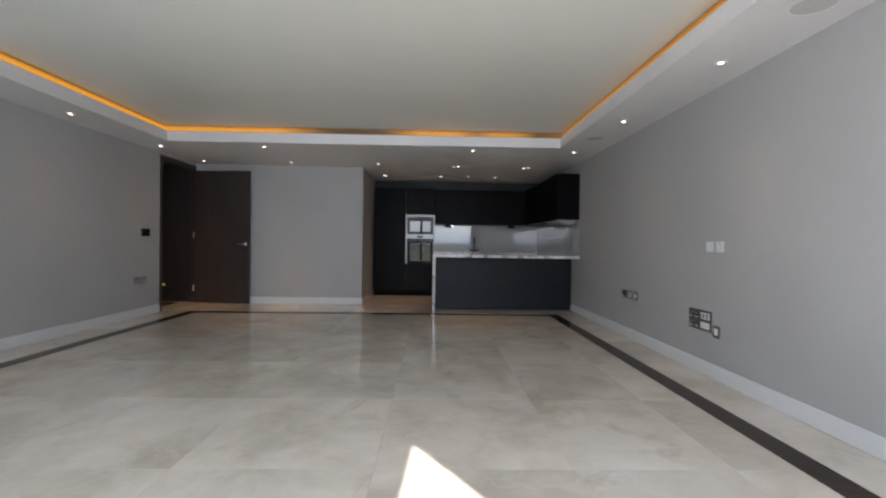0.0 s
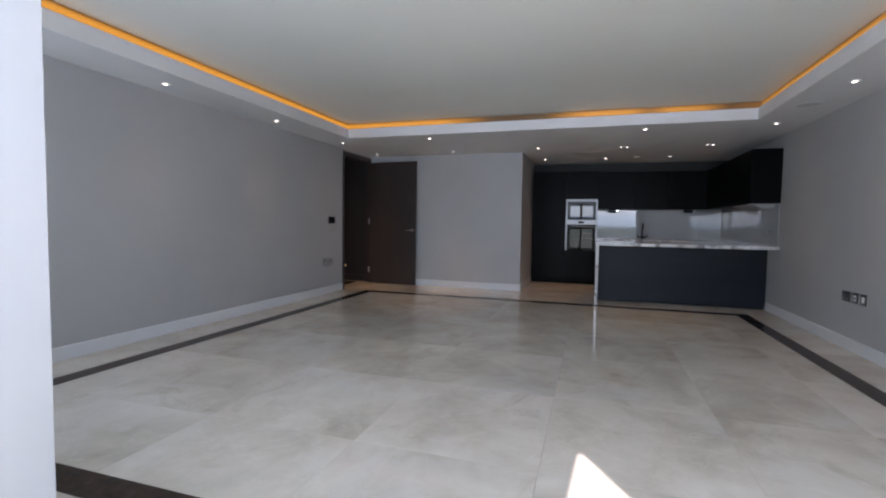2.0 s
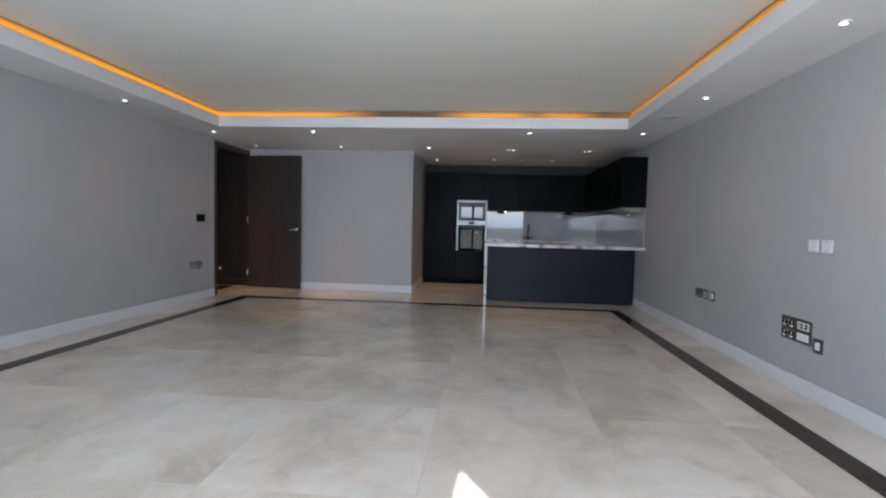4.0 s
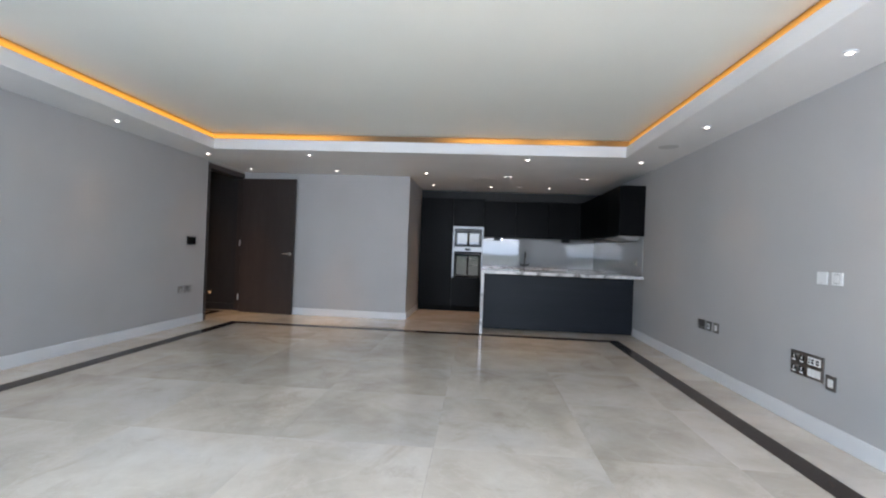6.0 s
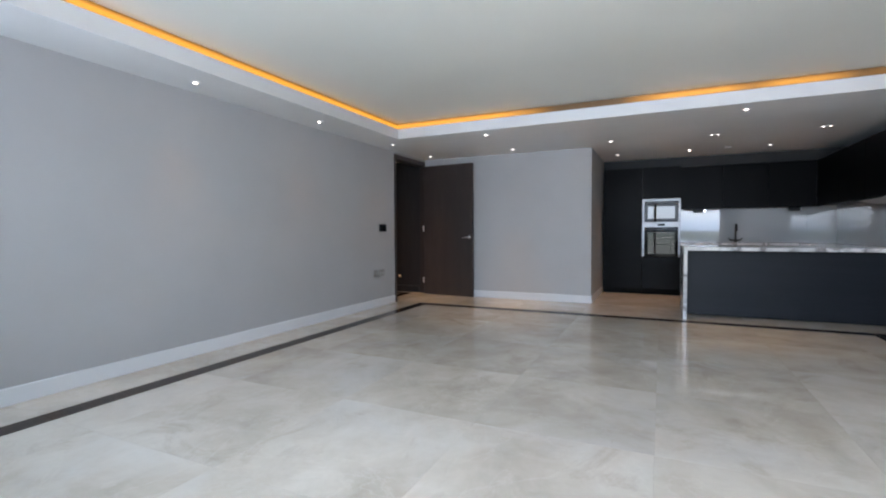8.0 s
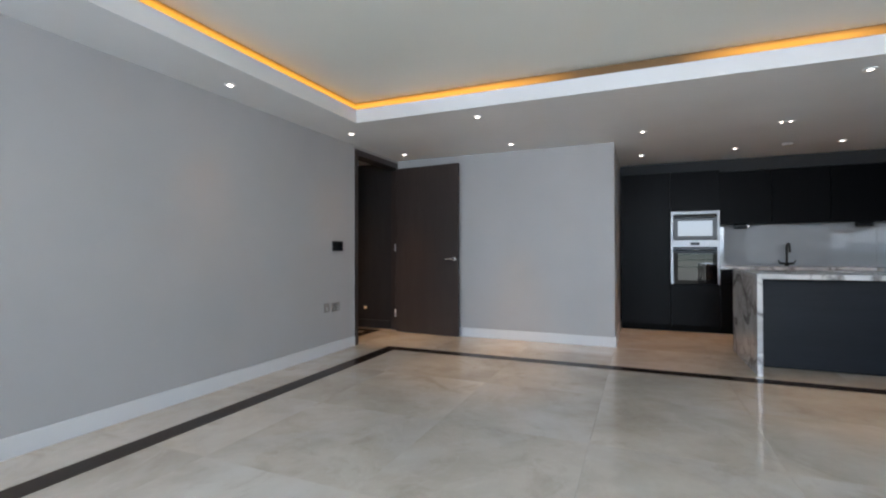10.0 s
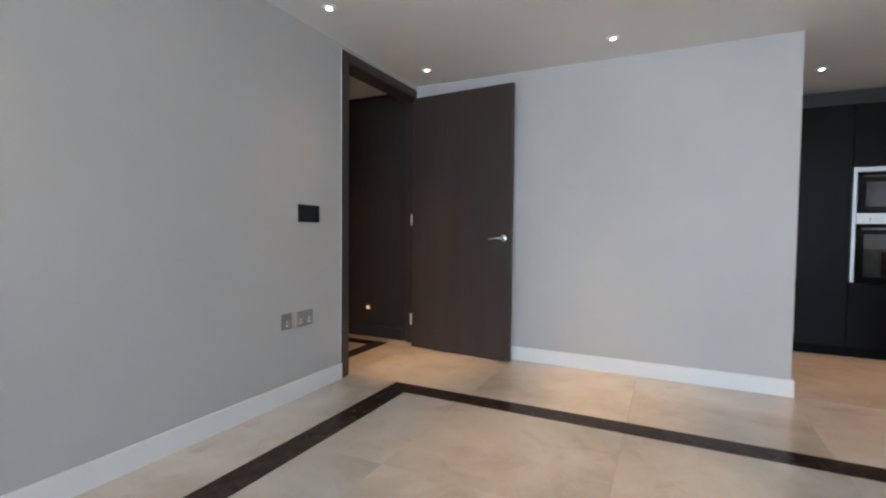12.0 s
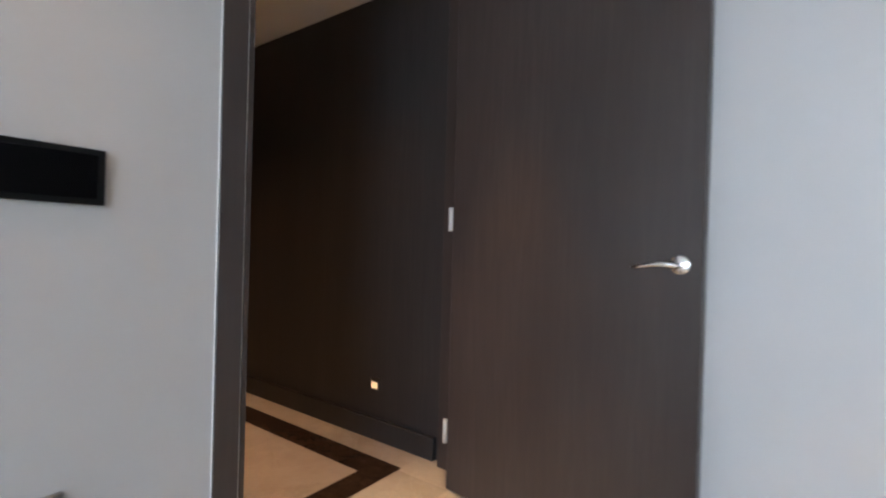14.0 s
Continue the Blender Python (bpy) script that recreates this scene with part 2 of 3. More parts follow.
for m in (LED, LEDDIM, LEDFAR):
    # the diffuser glows most along its middle
    n = Nodes(m)
    sep = n.add("ShaderNodeSeparateXYZ")
    n.link(n.add("ShaderNodeNewGeometry").outputs["Position"], sep.inputs["Vector"])
    up = n.add("ShaderNodeMapRange")
    up.inputs["From Min"].default_value, up.inputs["From Max"].default_value = 2.505, 2.588
    n.link(sep.outputs["Z"], up.inputs["Value"])
    glow_line = n.ramp(up.outputs["Result"], [(0.0, (0.3, 0.3, 0.3)), (0.35, (1, 1, 1)), (0.6, (1, 1, 1)), (0.95, (0.22, 0.22, 0.22))])
    col = n.mix(1.0, glow_line, (1.0, 0.45, 0.04), "MULTIPLY")
    n.link(col, n.bsdf.inputs["Emission Color"])
LENS = glow("lit_lamp_lens", (1.0, 0.93, 0.82), 1.8)
STEPLIGHT = glow("lit_step_light", (1.0, 0.66, 0.34), 0.06)


# ---- mesh helpers ----
def box(x0, x1, y0, y1, z0, z1, bevel=0.0, bm=None, segments=1):
    bm = bm or bmesh.new()
    made = bmesh.ops.create_cube(bm, size=1)
    m = Matrix.Translation(((x0 + x1) / 2, (y0 + y1) / 2, (z0 + z1) / 2)) @ Matrix.Diagonal((abs(x1 - x0), abs(y1 - y0), abs(z1 - z0), 1))
    bmesh.ops.transform(bm, matrix=m, verts=made["verts"])
    if bevel:
        edges = list({e for v in made["verts"] for e in v.link_edges})
        bmesh.ops.bevel(bm, geom=edges, offset=bevel, segments=segments, affect="EDGES", profile=0.5)
    return bm


def tube(points, radius, sides=12, bm=None, taper=None):
    """A round bar along points, with closed ends."""
    bm = bm or bmesh.new()
    pts = [Vector(p) for p in points]
    rings, up = [], None
    for k, p in enumerate(pts):
        d = (pts[min(k + 1, len(pts) - 1)] - pts[max(k - 1, 0)]).normalized()
        if up is None:
            up = Vector((0, 0, 1)) if abs(d.z) < 0.9 else Vector((0, 1, 0))
        side = d.cross(up).normalized()
        up = side.cross(d).normalized()
        r = radius * (taper[k] if taper else 1)
        rings.append([bm.verts.new(p + r * (math.cos(a) * side + math.sin(a) * up)) for a in (2 * math.pi * i / sides for i in range(sides))])
    for a, b in zip(rings, rings[1:]):
        for i in range(sides):
            f = bm.faces.new((a[i], a[(i + 1) % sides], b[(i + 1) % sides], b[i]))
            f.smooth = True
    bm.faces.new(list(reversed(rings[0])))
    bm.faces.new(rings[-1])
    bmesh.ops.recalc_face_normals(bm, faces=bm.faces)
    return bm


def lathe(profile, sides=32, bm=None, smooth=True):
    """A turned shape about z from (radius, z) pairs."""
    bm = bm or bmesh.new()
    rings = []
    for r, z in profile:
        rings.append([bm.verts.new((max(r, 1e-5) * math.cos(2 * math.pi * i / sides), max(r, 1e-5) * math.sin(2 * math.pi * i / sides), z)) for i in range(sides)])
    for a, b in zip(rings, rings[1:]):
        for i in range(sides):
            f = bm.faces.new((a[i], a[(i + 1) % sides], b[(i + 1) % sides], b[i]))
            f.smooth = smooth
    bmesh.ops.remove_doubles(bm, verts=bm.verts, dist=1e-4)
    bmesh.ops.recalc_face_normals(bm, faces=bm.faces)
    return bm


def mesh_object(name, bm, mat):
    me = bpy.data.meshes.new(name)
    bm.to_mesh(me)
    bm.free()
    me.materials.append(mat)
    return new(name, me)


def structure(name, bm, mat, label="", category=""):
    return tagged(mesh_object(name, bm, mat), label, category, kind="structure")


def thing(name, at, label, category, group="", turn=0):
    ob = new(name)
    ob.empty_display_size = 0.1
    ob.matrix_basis = pose(*at, 0, 0, turn)
    return tagged(ob, label, category, group)


def part(name, bm, mat, parent, label=""):
    ob = mesh_object(name, bm, mat)
    ob.parent = parent
    if label:
        tagged(ob, label)
    return ob


# ---- plan ----
LEFT, RIGHT = -3.98, 2.39            # side walls
STUB, BACK = 8.39, 10.46             # wall beside the door, kitchen's back wall
RECESS = -1.13                       # left side of the kitchen recess
NEAR, BAY = 1.29, -0.08              # window wall, glazing of the bay
PILLAR = -1.45
LOW, HIGH = 2.375, 2.592              # dropped border and tray ceiling
TX0, TX1, TY0, TY1 = -3.42, 1.78, 1.95, 6.525   # tray opening
CV = 0.058                          # how far the cove goes behind the fascia
T = 0.15

# walls
bm = box(LEFT - T, LEFT, NEAR - 0.3, 7.394, -0.05, 2.8)
box(LEFT - T, LEFT, 7.394, 8.523, 2.285, 2.8, bm=bm)
box(LEFT - T, LEFT, 8.523, 8.55, -0.05, 2.8, bm=bm)
structure("wall_west", bm, WALL, "smooth grey painted wall with a door opening", "wall")
structure("wall_north", box(LEFT, RECESS, STUB, STUB + 0.16, -0.05, 2.8), WALL, "smooth pale grey painted wall beside the door", "wall")
structure("wall_recess", box(RECESS - T, RECESS, STUB + 0.16, BACK + T, -0.05, 2.8), WALL, "grey painted side wall of the kitchen recess", "wall")
structure("wall_kitchen", box(RECESS, RIGHT, BACK, BACK + T, -0.05, 2.8), WALL, "grey painted wall behind the kitchen units", "wall")
structure("wall_east", box(RIGHT, RIGHT + T, BAY - 0.12, BACK + T, -0.05, 2.8), WALL, "long smooth grey painted wall with sockets", "wall")
bm = box(LEFT, -3.55, NEAR - 0.3, NEAR, -0.05, 2.8)
box(-3.55, -1.90, NEAR - 0.3, NEAR, -0.05, 0.35, bm=bm)
box(-3.55, -1.90, NEAR - 0.3, NEAR, 2.20, 2.8, bm=bm)
box(-1.90, PILLAR - 0.14, NEAR - 0.3, NEAR, -0.05, 2.8, bm=bm)
structure("wall_south", bm, WALL, "grey painted wall with a window", "wall")
structure("wall_pillar", box(PILLAR - 0.14, PILLAR, BAY - 0.12, NEAR + 0.004, -0.05, 2.8, 0.004), REVEAL, "white gloss painted reveal of the window bay", "wall")
structure("wall_pier", box(1.84, RIGHT, BAY - 0.12, BAY, -0.05, 2.365), WALL, "grey painted pier beside the sliding doors", "wall")
structure("wall_head", box(PILLAR, RIGHT, BAY - 0.12, BAY, 2.365, 2.8), WALL, "plain head above the bay's sliding doors", "wall")

# dropped ceiling border, fascia, cove and tray
bm = box(LEFT, TX0 - CV, BAY, BACK, LOW, LOW + 0.06)
box(TX1 + CV, RIGHT, BAY, BACK, LOW, LOW + 0.06, bm=bm)
box(TX0 - CV, TX1 + CV, TY1 + CV, BACK, LOW, LOW + 0.06, bm=bm)
box(TX0 - CV, TX1 + CV, BAY, TY0 - CV, LOW, LOW + 0.06, bm=bm)
for a in ((TX0 - CV, TX0, TY0 - CV, TY1 + CV), (TX1, TX1 + CV, TY0 - CV, TY1 + CV), (TX0, TX1, TY1, TY1 + CV), (TX0, TX1, TY0 - CV, TY0)):
    box(*a, LOW, LOW + 0.06, bm=bm)
structure("ceiling_border", bm, SOFFIT, "white dropped plaster ceiling border with downlights", "ceiling")
F = 0.022
bm = box(TX0 - F, TX0, TY0 - F, TY1 + F, LOW + 0.06, 2.505)
box(TX1, TX1 + F, TY0 - F, TY1 + F, LOW + 0.06, 2.505, bm=bm)
box(TX0, TX1, TY1, TY1 + F, LOW + 0.06, 2.505, bm=bm)
box(TX0, TX1, TY0 - F, TY0, LOW + 0.06, 2.505, bm=bm)
structure("ceiling_fascia", bm, SOFFIT, "white upstand that hides the cove light", "ceiling")
bm = box(TX0 - CV - 0.04, TX0 - CV, TY0 - CV - 0.04, TY1 + CV + 0.04, LOW + 0.06, HIGH)
box(TX1 + CV, TX1 + CV + 0.04, TY0 - CV - 0.04, TY1 + CV + 0.04, LOW + 0.06, HIGH, bm=bm)
box(TX0 - CV, TX1 + CV, TY1 + CV, TY1 + CV + 0.04, LOW + 0.06, HIGH, bm=bm)
box(TX0 - CV, TX1 + CV, TY0 - CV - 0.04, TY0 - CV, LOW + 0.06, HIGH, bm=bm)
structure("ceiling_cove", bm, SOFFIT, "white back of the light cove", "ceiling")
structure("ceiling_tray", box(TX0 - 0.2, TX1 + 0.2, TY0 - 0.2, TY1 + 0.2, HIGH, HIGH + 0.08), TRAY, "satin off-white recessed tray ceiling", "ceiling")
structure("ceiling_slab", box(-7.2, RIGHT + T, BAY - 0.12, BACK + T, 2.8, 2.95), PLASTER, "plain slab over the rooms", "ceiling")

# cove light: one thing, strips end to end
cove = thing("cove_light", (0, 0, 2.5), "amber strip light glowing in the ceiling cove", "strip light")
YB, XL, XR = TY1 + CV, TX0 - CV, TX1 + CV


def strip(x0, x1, y0, y1, mat, label):
    part("led_strip", box(x0, x1, y0, y1, 0.005, HIGH - 2.5 - 0.004), mat, cove, label)


strip(XL, XL + 0.012, TY0 - CV + 0.014, YB - 0.014, LED, "glowing amber strip")
strip(XL + 0.013, XR - 0.013, YB - 0.012, YB, LEDFAR, "amber strip that has failed in places")
strip(XR - 0.012, XR, TY0 - CV + 0.014, YB - 0.014, LEDDIM, "dim amber strip")
strip(XL + 0.013, XR - 0.013, TY0 - CV, TY0 - CV + 0.012, LED, "glowing amber strip")


# skirting
def skirting(name, x0, x1, y0, y1, mat=WHITE, h=0.115, label="white painted skirting board"):
    bm = box(x0, x1, y0, y1, 0.0, h, 0.004)
    return structure(name, bm, mat, label, "skirting")


skirting("baseboard_west", LEFT + 0.001, LEFT + 0.017, NEAR + 0.02, 7.319)
skirting("baseboard_north", -3.90, RECESS + 0.016, STUB - 0.016, STUB - 0.001)
skirting("baseboard_recess", RECESS + 0.001, RECESS + 0.016, STUB, 9.84)
skirting("baseboard_east", RIGHT - 0.017, RIGHT - 0.001, BAY + 0.02, 7.90)
skirting("baseboard_south", LEFT + 0.02, PILLAR - 0.16, NEAR + 0.001, NEAR + 0.017)

# hallway beyond the door
HY, HX = 8.545, -4.13
structure("hall_wall_north", box(-7.0, HX + 0.148, HY + 0.01, HY + 0.15, -0.05, 2.8), HALLWOOD, "dark brown panelled hallway wall", "wall")
structure("hall_wall_west", box(-7.15, -7.0, 5.6, HY + 0.15, -0.05, 2.8), HALLWOOD, "dark panelled end wall of the hallway", "wall")
structure("hall_wall_south", box(-7.0, LEFT - T, 5.6, 5.75, -0.05, 2.8), WALL, "plain wall that closes the hallway", "wall")
structure("hall_ceiling", box(-7.0, LEFT - T, 5.75, HY + 0.01, 2.40, 2.46), SOFFIT, "white hallway ceiling", "ceiling")
skirting("hall_baseboard", -7.0, -4.19, HY - 0.02, HY + 0.009, HALLWOOD, 0.115, "dark stained hallway skirting board")
bm = box(-6.98, -5.86, HY - 0.004, HY + 0.009, 0.116, 2.398, 0.002)
structure("hall_panel", bm, HALLWOOD, "dark brown veneered wall panel in the hallway", "panel")
structure("hall_panel", box(-5.856, -4.10, HY - 0.004, HY + 0.009, 0.116, 2.398, 0.002), HALLWOOD, "dark brown veneered wall panel in the hallway", "panel")

# outdoors, behind the glazing
ground = structure("ground", box(-1500, 1500, -3000, 60, -13, -12), material("far_ground", (0.07, 0.085, 0.075), 0.9), "far open ground below the balcony", "ground")


def hills():
    bm = bmesh.new()
    cols = []
    for i in range(49):
        a = radians(200 + 140 * i / 48)
        h = 26 + 16 * noise.noise(Vector((i * 0.23, 0.3, 0)))
        row = [bm.verts.new((900 * math.cos(a) * s, 900 * math.sin(a) * s, z)) for s, z in ((0.8, -12), (0.95, -12 + h * 0.6), (1.1, -12 + h), (1.4, -12))]
        cols.append(row)
    for a, b in zip(cols, cols[1:]):
        for k in range(3):
            bm.faces.new((a[k], a[k + 1], b[k + 1], b[k])).smooth = True
    bmesh.ops.recalc_face_normals(bm, faces=bm.faces)
    return structure("backdrop", bm, material("hazy_wooded_hill", (0.10, 0.125, 0.135), 0.95), "hazy wooded hills in the distance", "hills")


hills()
bm = box(-5, 4, -3.4, BAY - 0.12, -0.2, -0.02)
# unseen strip, added to bounce sun through the left window onto the soffit
box(-5, PILLAR - 0.15, BAY - 0.12, NEAR - 0.31, -0.2, -0.02, bm=bm)
structure("balcony_floor", bm, DECK, "pale balcony floor outside the sliding doors, with an added sun-reflecting strip", "balcony floor")


def balcony_slab():
    """Unseen slab added above the balcony; the wedge over the doors shapes the sunlight."""
    bm = bmesh.new()
    ax, ay = 0.0, 2.75 - 2.9 / math.tan(el)
    y1, y0 = BAY - 0.12, -3.4
    d = ay - y0
    outline = [(-5, y0), (ax - 0.08 * d, y0), (ax, ay), (ax + 0.61 * d, y0), (4, y0), (4, y1), (-5, y1)]
    low = [bm.verts.new((x, y, 2.9)) for x, y in outline]
    face = bm.faces.new(low)
    out = bmesh.ops.extrude_face_region(bm, geom=[face])
    bmesh.ops.translate(bm, vec=(0, 0, 0.04), verts=[v for v in out["geom"] if isinstance(v, bmesh.types.BMVert)])
    bmesh.ops.triangulate(bm, faces=bm.faces)
    bmesh.ops.recalc_face_normals(bm, faces=bm.faces)
    return structure("balcony_slab", bm, PLASTER, "unseen pale slab with a wedge gap, added to shape the sun patch", "balcony")


balcony_slab()

# window bay: fixed panes with an open middle
win = structure("window_1", box(PILLAR, 1.84, BAY - 0.08, BAY - 0.02, -0.04, 0.004), FRAMEGREY, "grey framed sliding doors, one leaf open", "window")
for x in (PILLAR + 0.03, -0.38, 1.81):
    part("window_frame", box(x - 0.03, x + 0.03, BAY - 0.085, BAY - 0.025, 0.004, 2.36), FRAMEGREY, win)
pane = part("pane", box(PILLAR + 0.06, -0.41, BAY - 0.06, BAY - 0.05, 0.006, 2.36), GLASS, win)
pane.visible_shadow = False
win2 = structure("window_2", box(-3.55, -1.90, NEAR - 0.29, NEAR + 0.02, 0.352, 0.38), WHITE, "grey framed window with a white sill", "window")
for x in (-3.525, -1.925):
    part("window_frame", box(x - 0.025, x + 0.025, NEAR - 0.25, NEAR - 0.19, 0.38, 2.2), FRAMEGREY, win2)
part("window_frame", box(-3.50, -1.95, NEAR - 0.25, NEAR - 0.19, 2.15, 2.2), FRAMEGREY, win2)
pane = part("pane", box(-3.50, -1.95, NEAR - 0.225, NEAR - 0.215, 0.381, 2.149), GLASS, win2)
pane.visible_shadow = False

rail = thing("balcony_railing", (0, -3.25, -0.02), "white metal balcony railing", "railing")
for z in (0.55, 0.82, 1.02):
    part("rail", tube([(-4.5, 0, z), (3.8, 0, z)], 0.02, 8), RAILWHITE, rail)
for k in range(8):
    part("post", tube([(-4.4 + k * 1.15, 0, 0), (-4.4 + k * 1.15, 0, 1.02)], 0.018, 8), RAILWHITE, rail)


# ---- door and its frame ----
frame_ob = structure("door_frame", box(LEFT + 0.001, LEFT + 0.008, 7.320, 7.388, 0.0, 2.340, 0.002), WENGE, "dark stained wooden door frame", "door frame")
part("caulk", box(LEFT + 0.0005, LEFT + 0.004, 7.3178, 7.3198, 0.13, 2.340), WHITEPLASTIC, frame_ob, "white caulk line")
part("head_casing", box(LEFT + 0.001, LEFT + 0.008, 7.390, STUB - 0.002, 2.270, 2.340, 0.002), WENGE, frame_ob)
part("jamb", box(LEFT - T - 0.01, LEFT, 7.395, 7.410, 0.0, 2.283, 0.001), WENGE, frame_ob)
part("jamb", box(LEFT - T - 0.012, LEFT, 8.50, 8.522, 0.0, 2.283, 0.001), WENGE, frame_ob)
part("rebate", box(LEFT - 0.014, LEFT - 0.001, 8.400, 8.499, 0.0, 2.267, 0.001), WENGE, frame_ob)
part("edge_strip", box(LEFT - T - 0.012, LEFT - T - 0.001, 8.5225, 8.540, 0.0, 2.398, 0.001), WENGE, frame_ob)
part("head_jamb", box(LEFT - T - 0.01, LEFT, 7.412, 8.499, 2.268, 2.284, 0.001), WENGE, frame_ob)

HINGE = Vector((-3.985, 8.352, 0.008))
ANGLE = -4.9
door = thing("door", HINGE, "dark stained wenge door standing open against the wall", "door", turn=ANGLE)
part("leaf", box(0.0, 0.962, 0.0, 0.044, 0.0, 2.254, 0.0025), WENGE, door)
for z in (0.20, 1.11):
    h = part("hinge", tube([(-0.007, -0.006, z), (-0.007, -0.006, z + 0.1)], 0.010, 10), PALESTEEL, door, "satin steel hinge")
    part("hinge_leaf", box(-0.004, 0.0, 0.0, 0.03, z, z + 0.1), PLATE, h)
rose = lathe([(0.0, 0.0), (0.0300, 0.0), (0.0305, 0.005), (0.026, 0.010), (0.0, 0.010)], 28)
bmesh.ops.transform(rose, matrix=Matrix.Translation((0.899, 0.0, 1.008)) @ Matrix.Rotation(radians(90), 4, "X"), verts=rose.verts)
handle = part("handle", rose, CHROME, door, "satin chrome lever handle")
part("lever", tube([(0.897, -0.008, 1.005), (0.897, -0.040, 1.005), (0.890, -0.050, 1.006), (0.872, -0.053, 1.009), (0.84, -0.052, 1.008), (0.80, -0.050, 1.001), (0.772, -0.049, 0.996)],
     0.0095, 12, taper=[1, 1, 1.05, 1.05, 0.9, 0.75, 0.55]), CHROME, handle)
part("latch_plate", box(0.962, 0.9635, 0.012, 0.034, 0.92, 1.10), DARKMETAL, door, "dark metal latch plate")


# ---- wall plates ----
def facing(side):
    """Turn that takes a plate lying in the x-z plane, facing -y, onto a side wall."""
    return 90 if side == "left" else -90


def socket_plate(at, side, gangs, label, switches=True, group="sockets", face=None):
    """A steel socket plate: raised face, socket holes and rockers. Local x runs along the wall."""
    w = 0.092 if gangs == 1 else 0.152
    ob = thing("wall_socket", at, label, "socket", group, facing(side))
    part("plate", box(-w / 2, w / 2, -0.008, 0, -0.049, 0.049, 0.0025), face or PLATE, ob, "brushed metal plate")
    for k in range(gangs):
        cx = (k - (gangs - 1) / 2) * 0.074
        ins = part("insert", box(cx - 0.021, cx + 0.021, -0.0092, -0.0075, -0.036, 0.008, 0.001), DARKHOLE if face else PLATE, ob)
        part("earth_shutter", box(cx - 0.005, cx + 0.005, -0.0102, -0.009, -0.010, 0.006, 0.0005), WHITEPLASTIC, ins, "white shutter")
        part("pin_shutter", box(cx - 0.018, cx + 0.018, -0.0102, -0.009, -0.031, -0.018, 0.0005), WHITEPLASTIC, ins, "white shutter")
        for dx in (-0.010, 0.010):
            part("socket_hole", box(cx + dx - 0.004, cx + dx + 0.004, -0.0106, -0.0101, -0.0275, -0.0215), DARKHOLE, ins)
        if switches:
            rx = cx * 0.28 if gangs > 1 else 0.022
            part("rocker", box(rx - 0.006, rx + 0.006, -0.0125, -0.0075, 0.016, 0.036, 0.0015), STEEL, ob, "steel rocker switch")
    for sx in (-1, 1):
        part("screw", tube([(sx * (w / 2 - 0.008), -0.0085, 0), (sx * (w / 2 - 0.008), -0.0078, 0)], 0.0035, 10), STEEL, ob)
    return ob


socket_plate((LEFT + 0.001, 6.786, 0.502), "left", 1, "single brushed steel wall socket with white shutters")
socket_plate((LEFT + 0.001, 6.944, 0.500), "left", 2, "double brushed steel wall socket with white shutters")
socket_plate((RIGHT - 0.001, 5.80, 0.505), "right", 2, "double metal wall socket with white shutters, darkened for its reflection", face=DARKPLATE)


def data_plate(at, side, label, jack=True):
    ob = thing("data_socket", at, label, "socket", "sockets", facing(side))
    part("plate", box(-0.045, 0.045, -0.008, 0, -0.049, 0.049, 0.0025), DARKPLATE, ob, "brushed metal plate with the dark reflection put into its colour")
    part("insert", box(-0.024, 0.024, -0.0095, -0.0075, -0.027, 0.027, 0.001), WHITEPLASTIC, ob, "white module")
    if jack:
        part("socket_hole", box(-0.012, 0.012, -0.0102, -0.0094, -0.012, 0.010), DARKHOLE, ob)
    return ob


data_plate((RIGHT - 0.001, 5.64, 0.505), "right", "single metal data socket with a white module, darkened for its reflection")
data_plate((RIGHT - 0.001, 5.50, 0.508), "right", "single metal plate with a white blank module, darkened for its reflection", False)
data_plate((RIGHT - 0.001, 4.01, 0.385), "right", "small metal blank plate with a white module, darkened for its reflection", False)

media = thing("media_plate", (RIGHT - 0.001, 4.24, 0.45), "large metal media plate with four sockets and white modules, darkened for its reflection", "media plate", turn=-90)
part("plate", box(-0.165, 0.165, -0.008, 0, -0.085, 0.085, 0.003), DARKPLATE, media, "brushed metal plate with the dark reflection put into its colour")
for r in (0, 1):
    z = 0.040 - 0.080 * r
    for cx in (-0.126, -0.046):
        ins = part("insert", box(cx - 0.024, cx + 0.024, -0.0092, -0.0078, z - 0.032, z + 0.018, 0.001), DARKHOLE, media, "dark socket face")
        part("earth_shutter", box(cx - 0.005, cx + 0.005, -0.0104, -0.009, z - 0.008, z + 0.014, 0.0005), WHITEPLASTIC, ins, "white shutter")
        part("pin_shutter", box(cx - 0.019, cx + 0.019, -0.0104, -0.009, z - 0.028, z - 0.016, 0.0005), WHITEPLASTIC, ins, "white shutter")
    for cx in (-0.094, -0.078):
        part("rocker", box(cx - 0.006, cx + 0.006, -0.0125, -0.0078, z + 0.008, z + 0.028, 0.0015), PLATE, media, "satin steel rocker switch")
    module = part("module", box(0.016, 0.142, -0.0105, -0.0078, z - 0.027, z + 0.027, 0.0015), WHITEPLASTIC, media, "white module")
    if r == 0:
        for cx, w in ((0.032, 0.007), (0.060, 0.016), (0.106, 0.020)):
            for dz in (-0.011, 0.009):
                part("socket_hole", box(cx - w / 2, cx + w, -0.0112, -0.0104, z + dz - 0.006, z + dz + 0.007), DARKHOLE, module)
    else:
        for cx in (0.058, 0.100):
            part("seam", box(cx - 0.001, cx + 0.001, -0.0109, -0.0104, z - 0.026, z + 0.026), GREYPLASTIC, module)


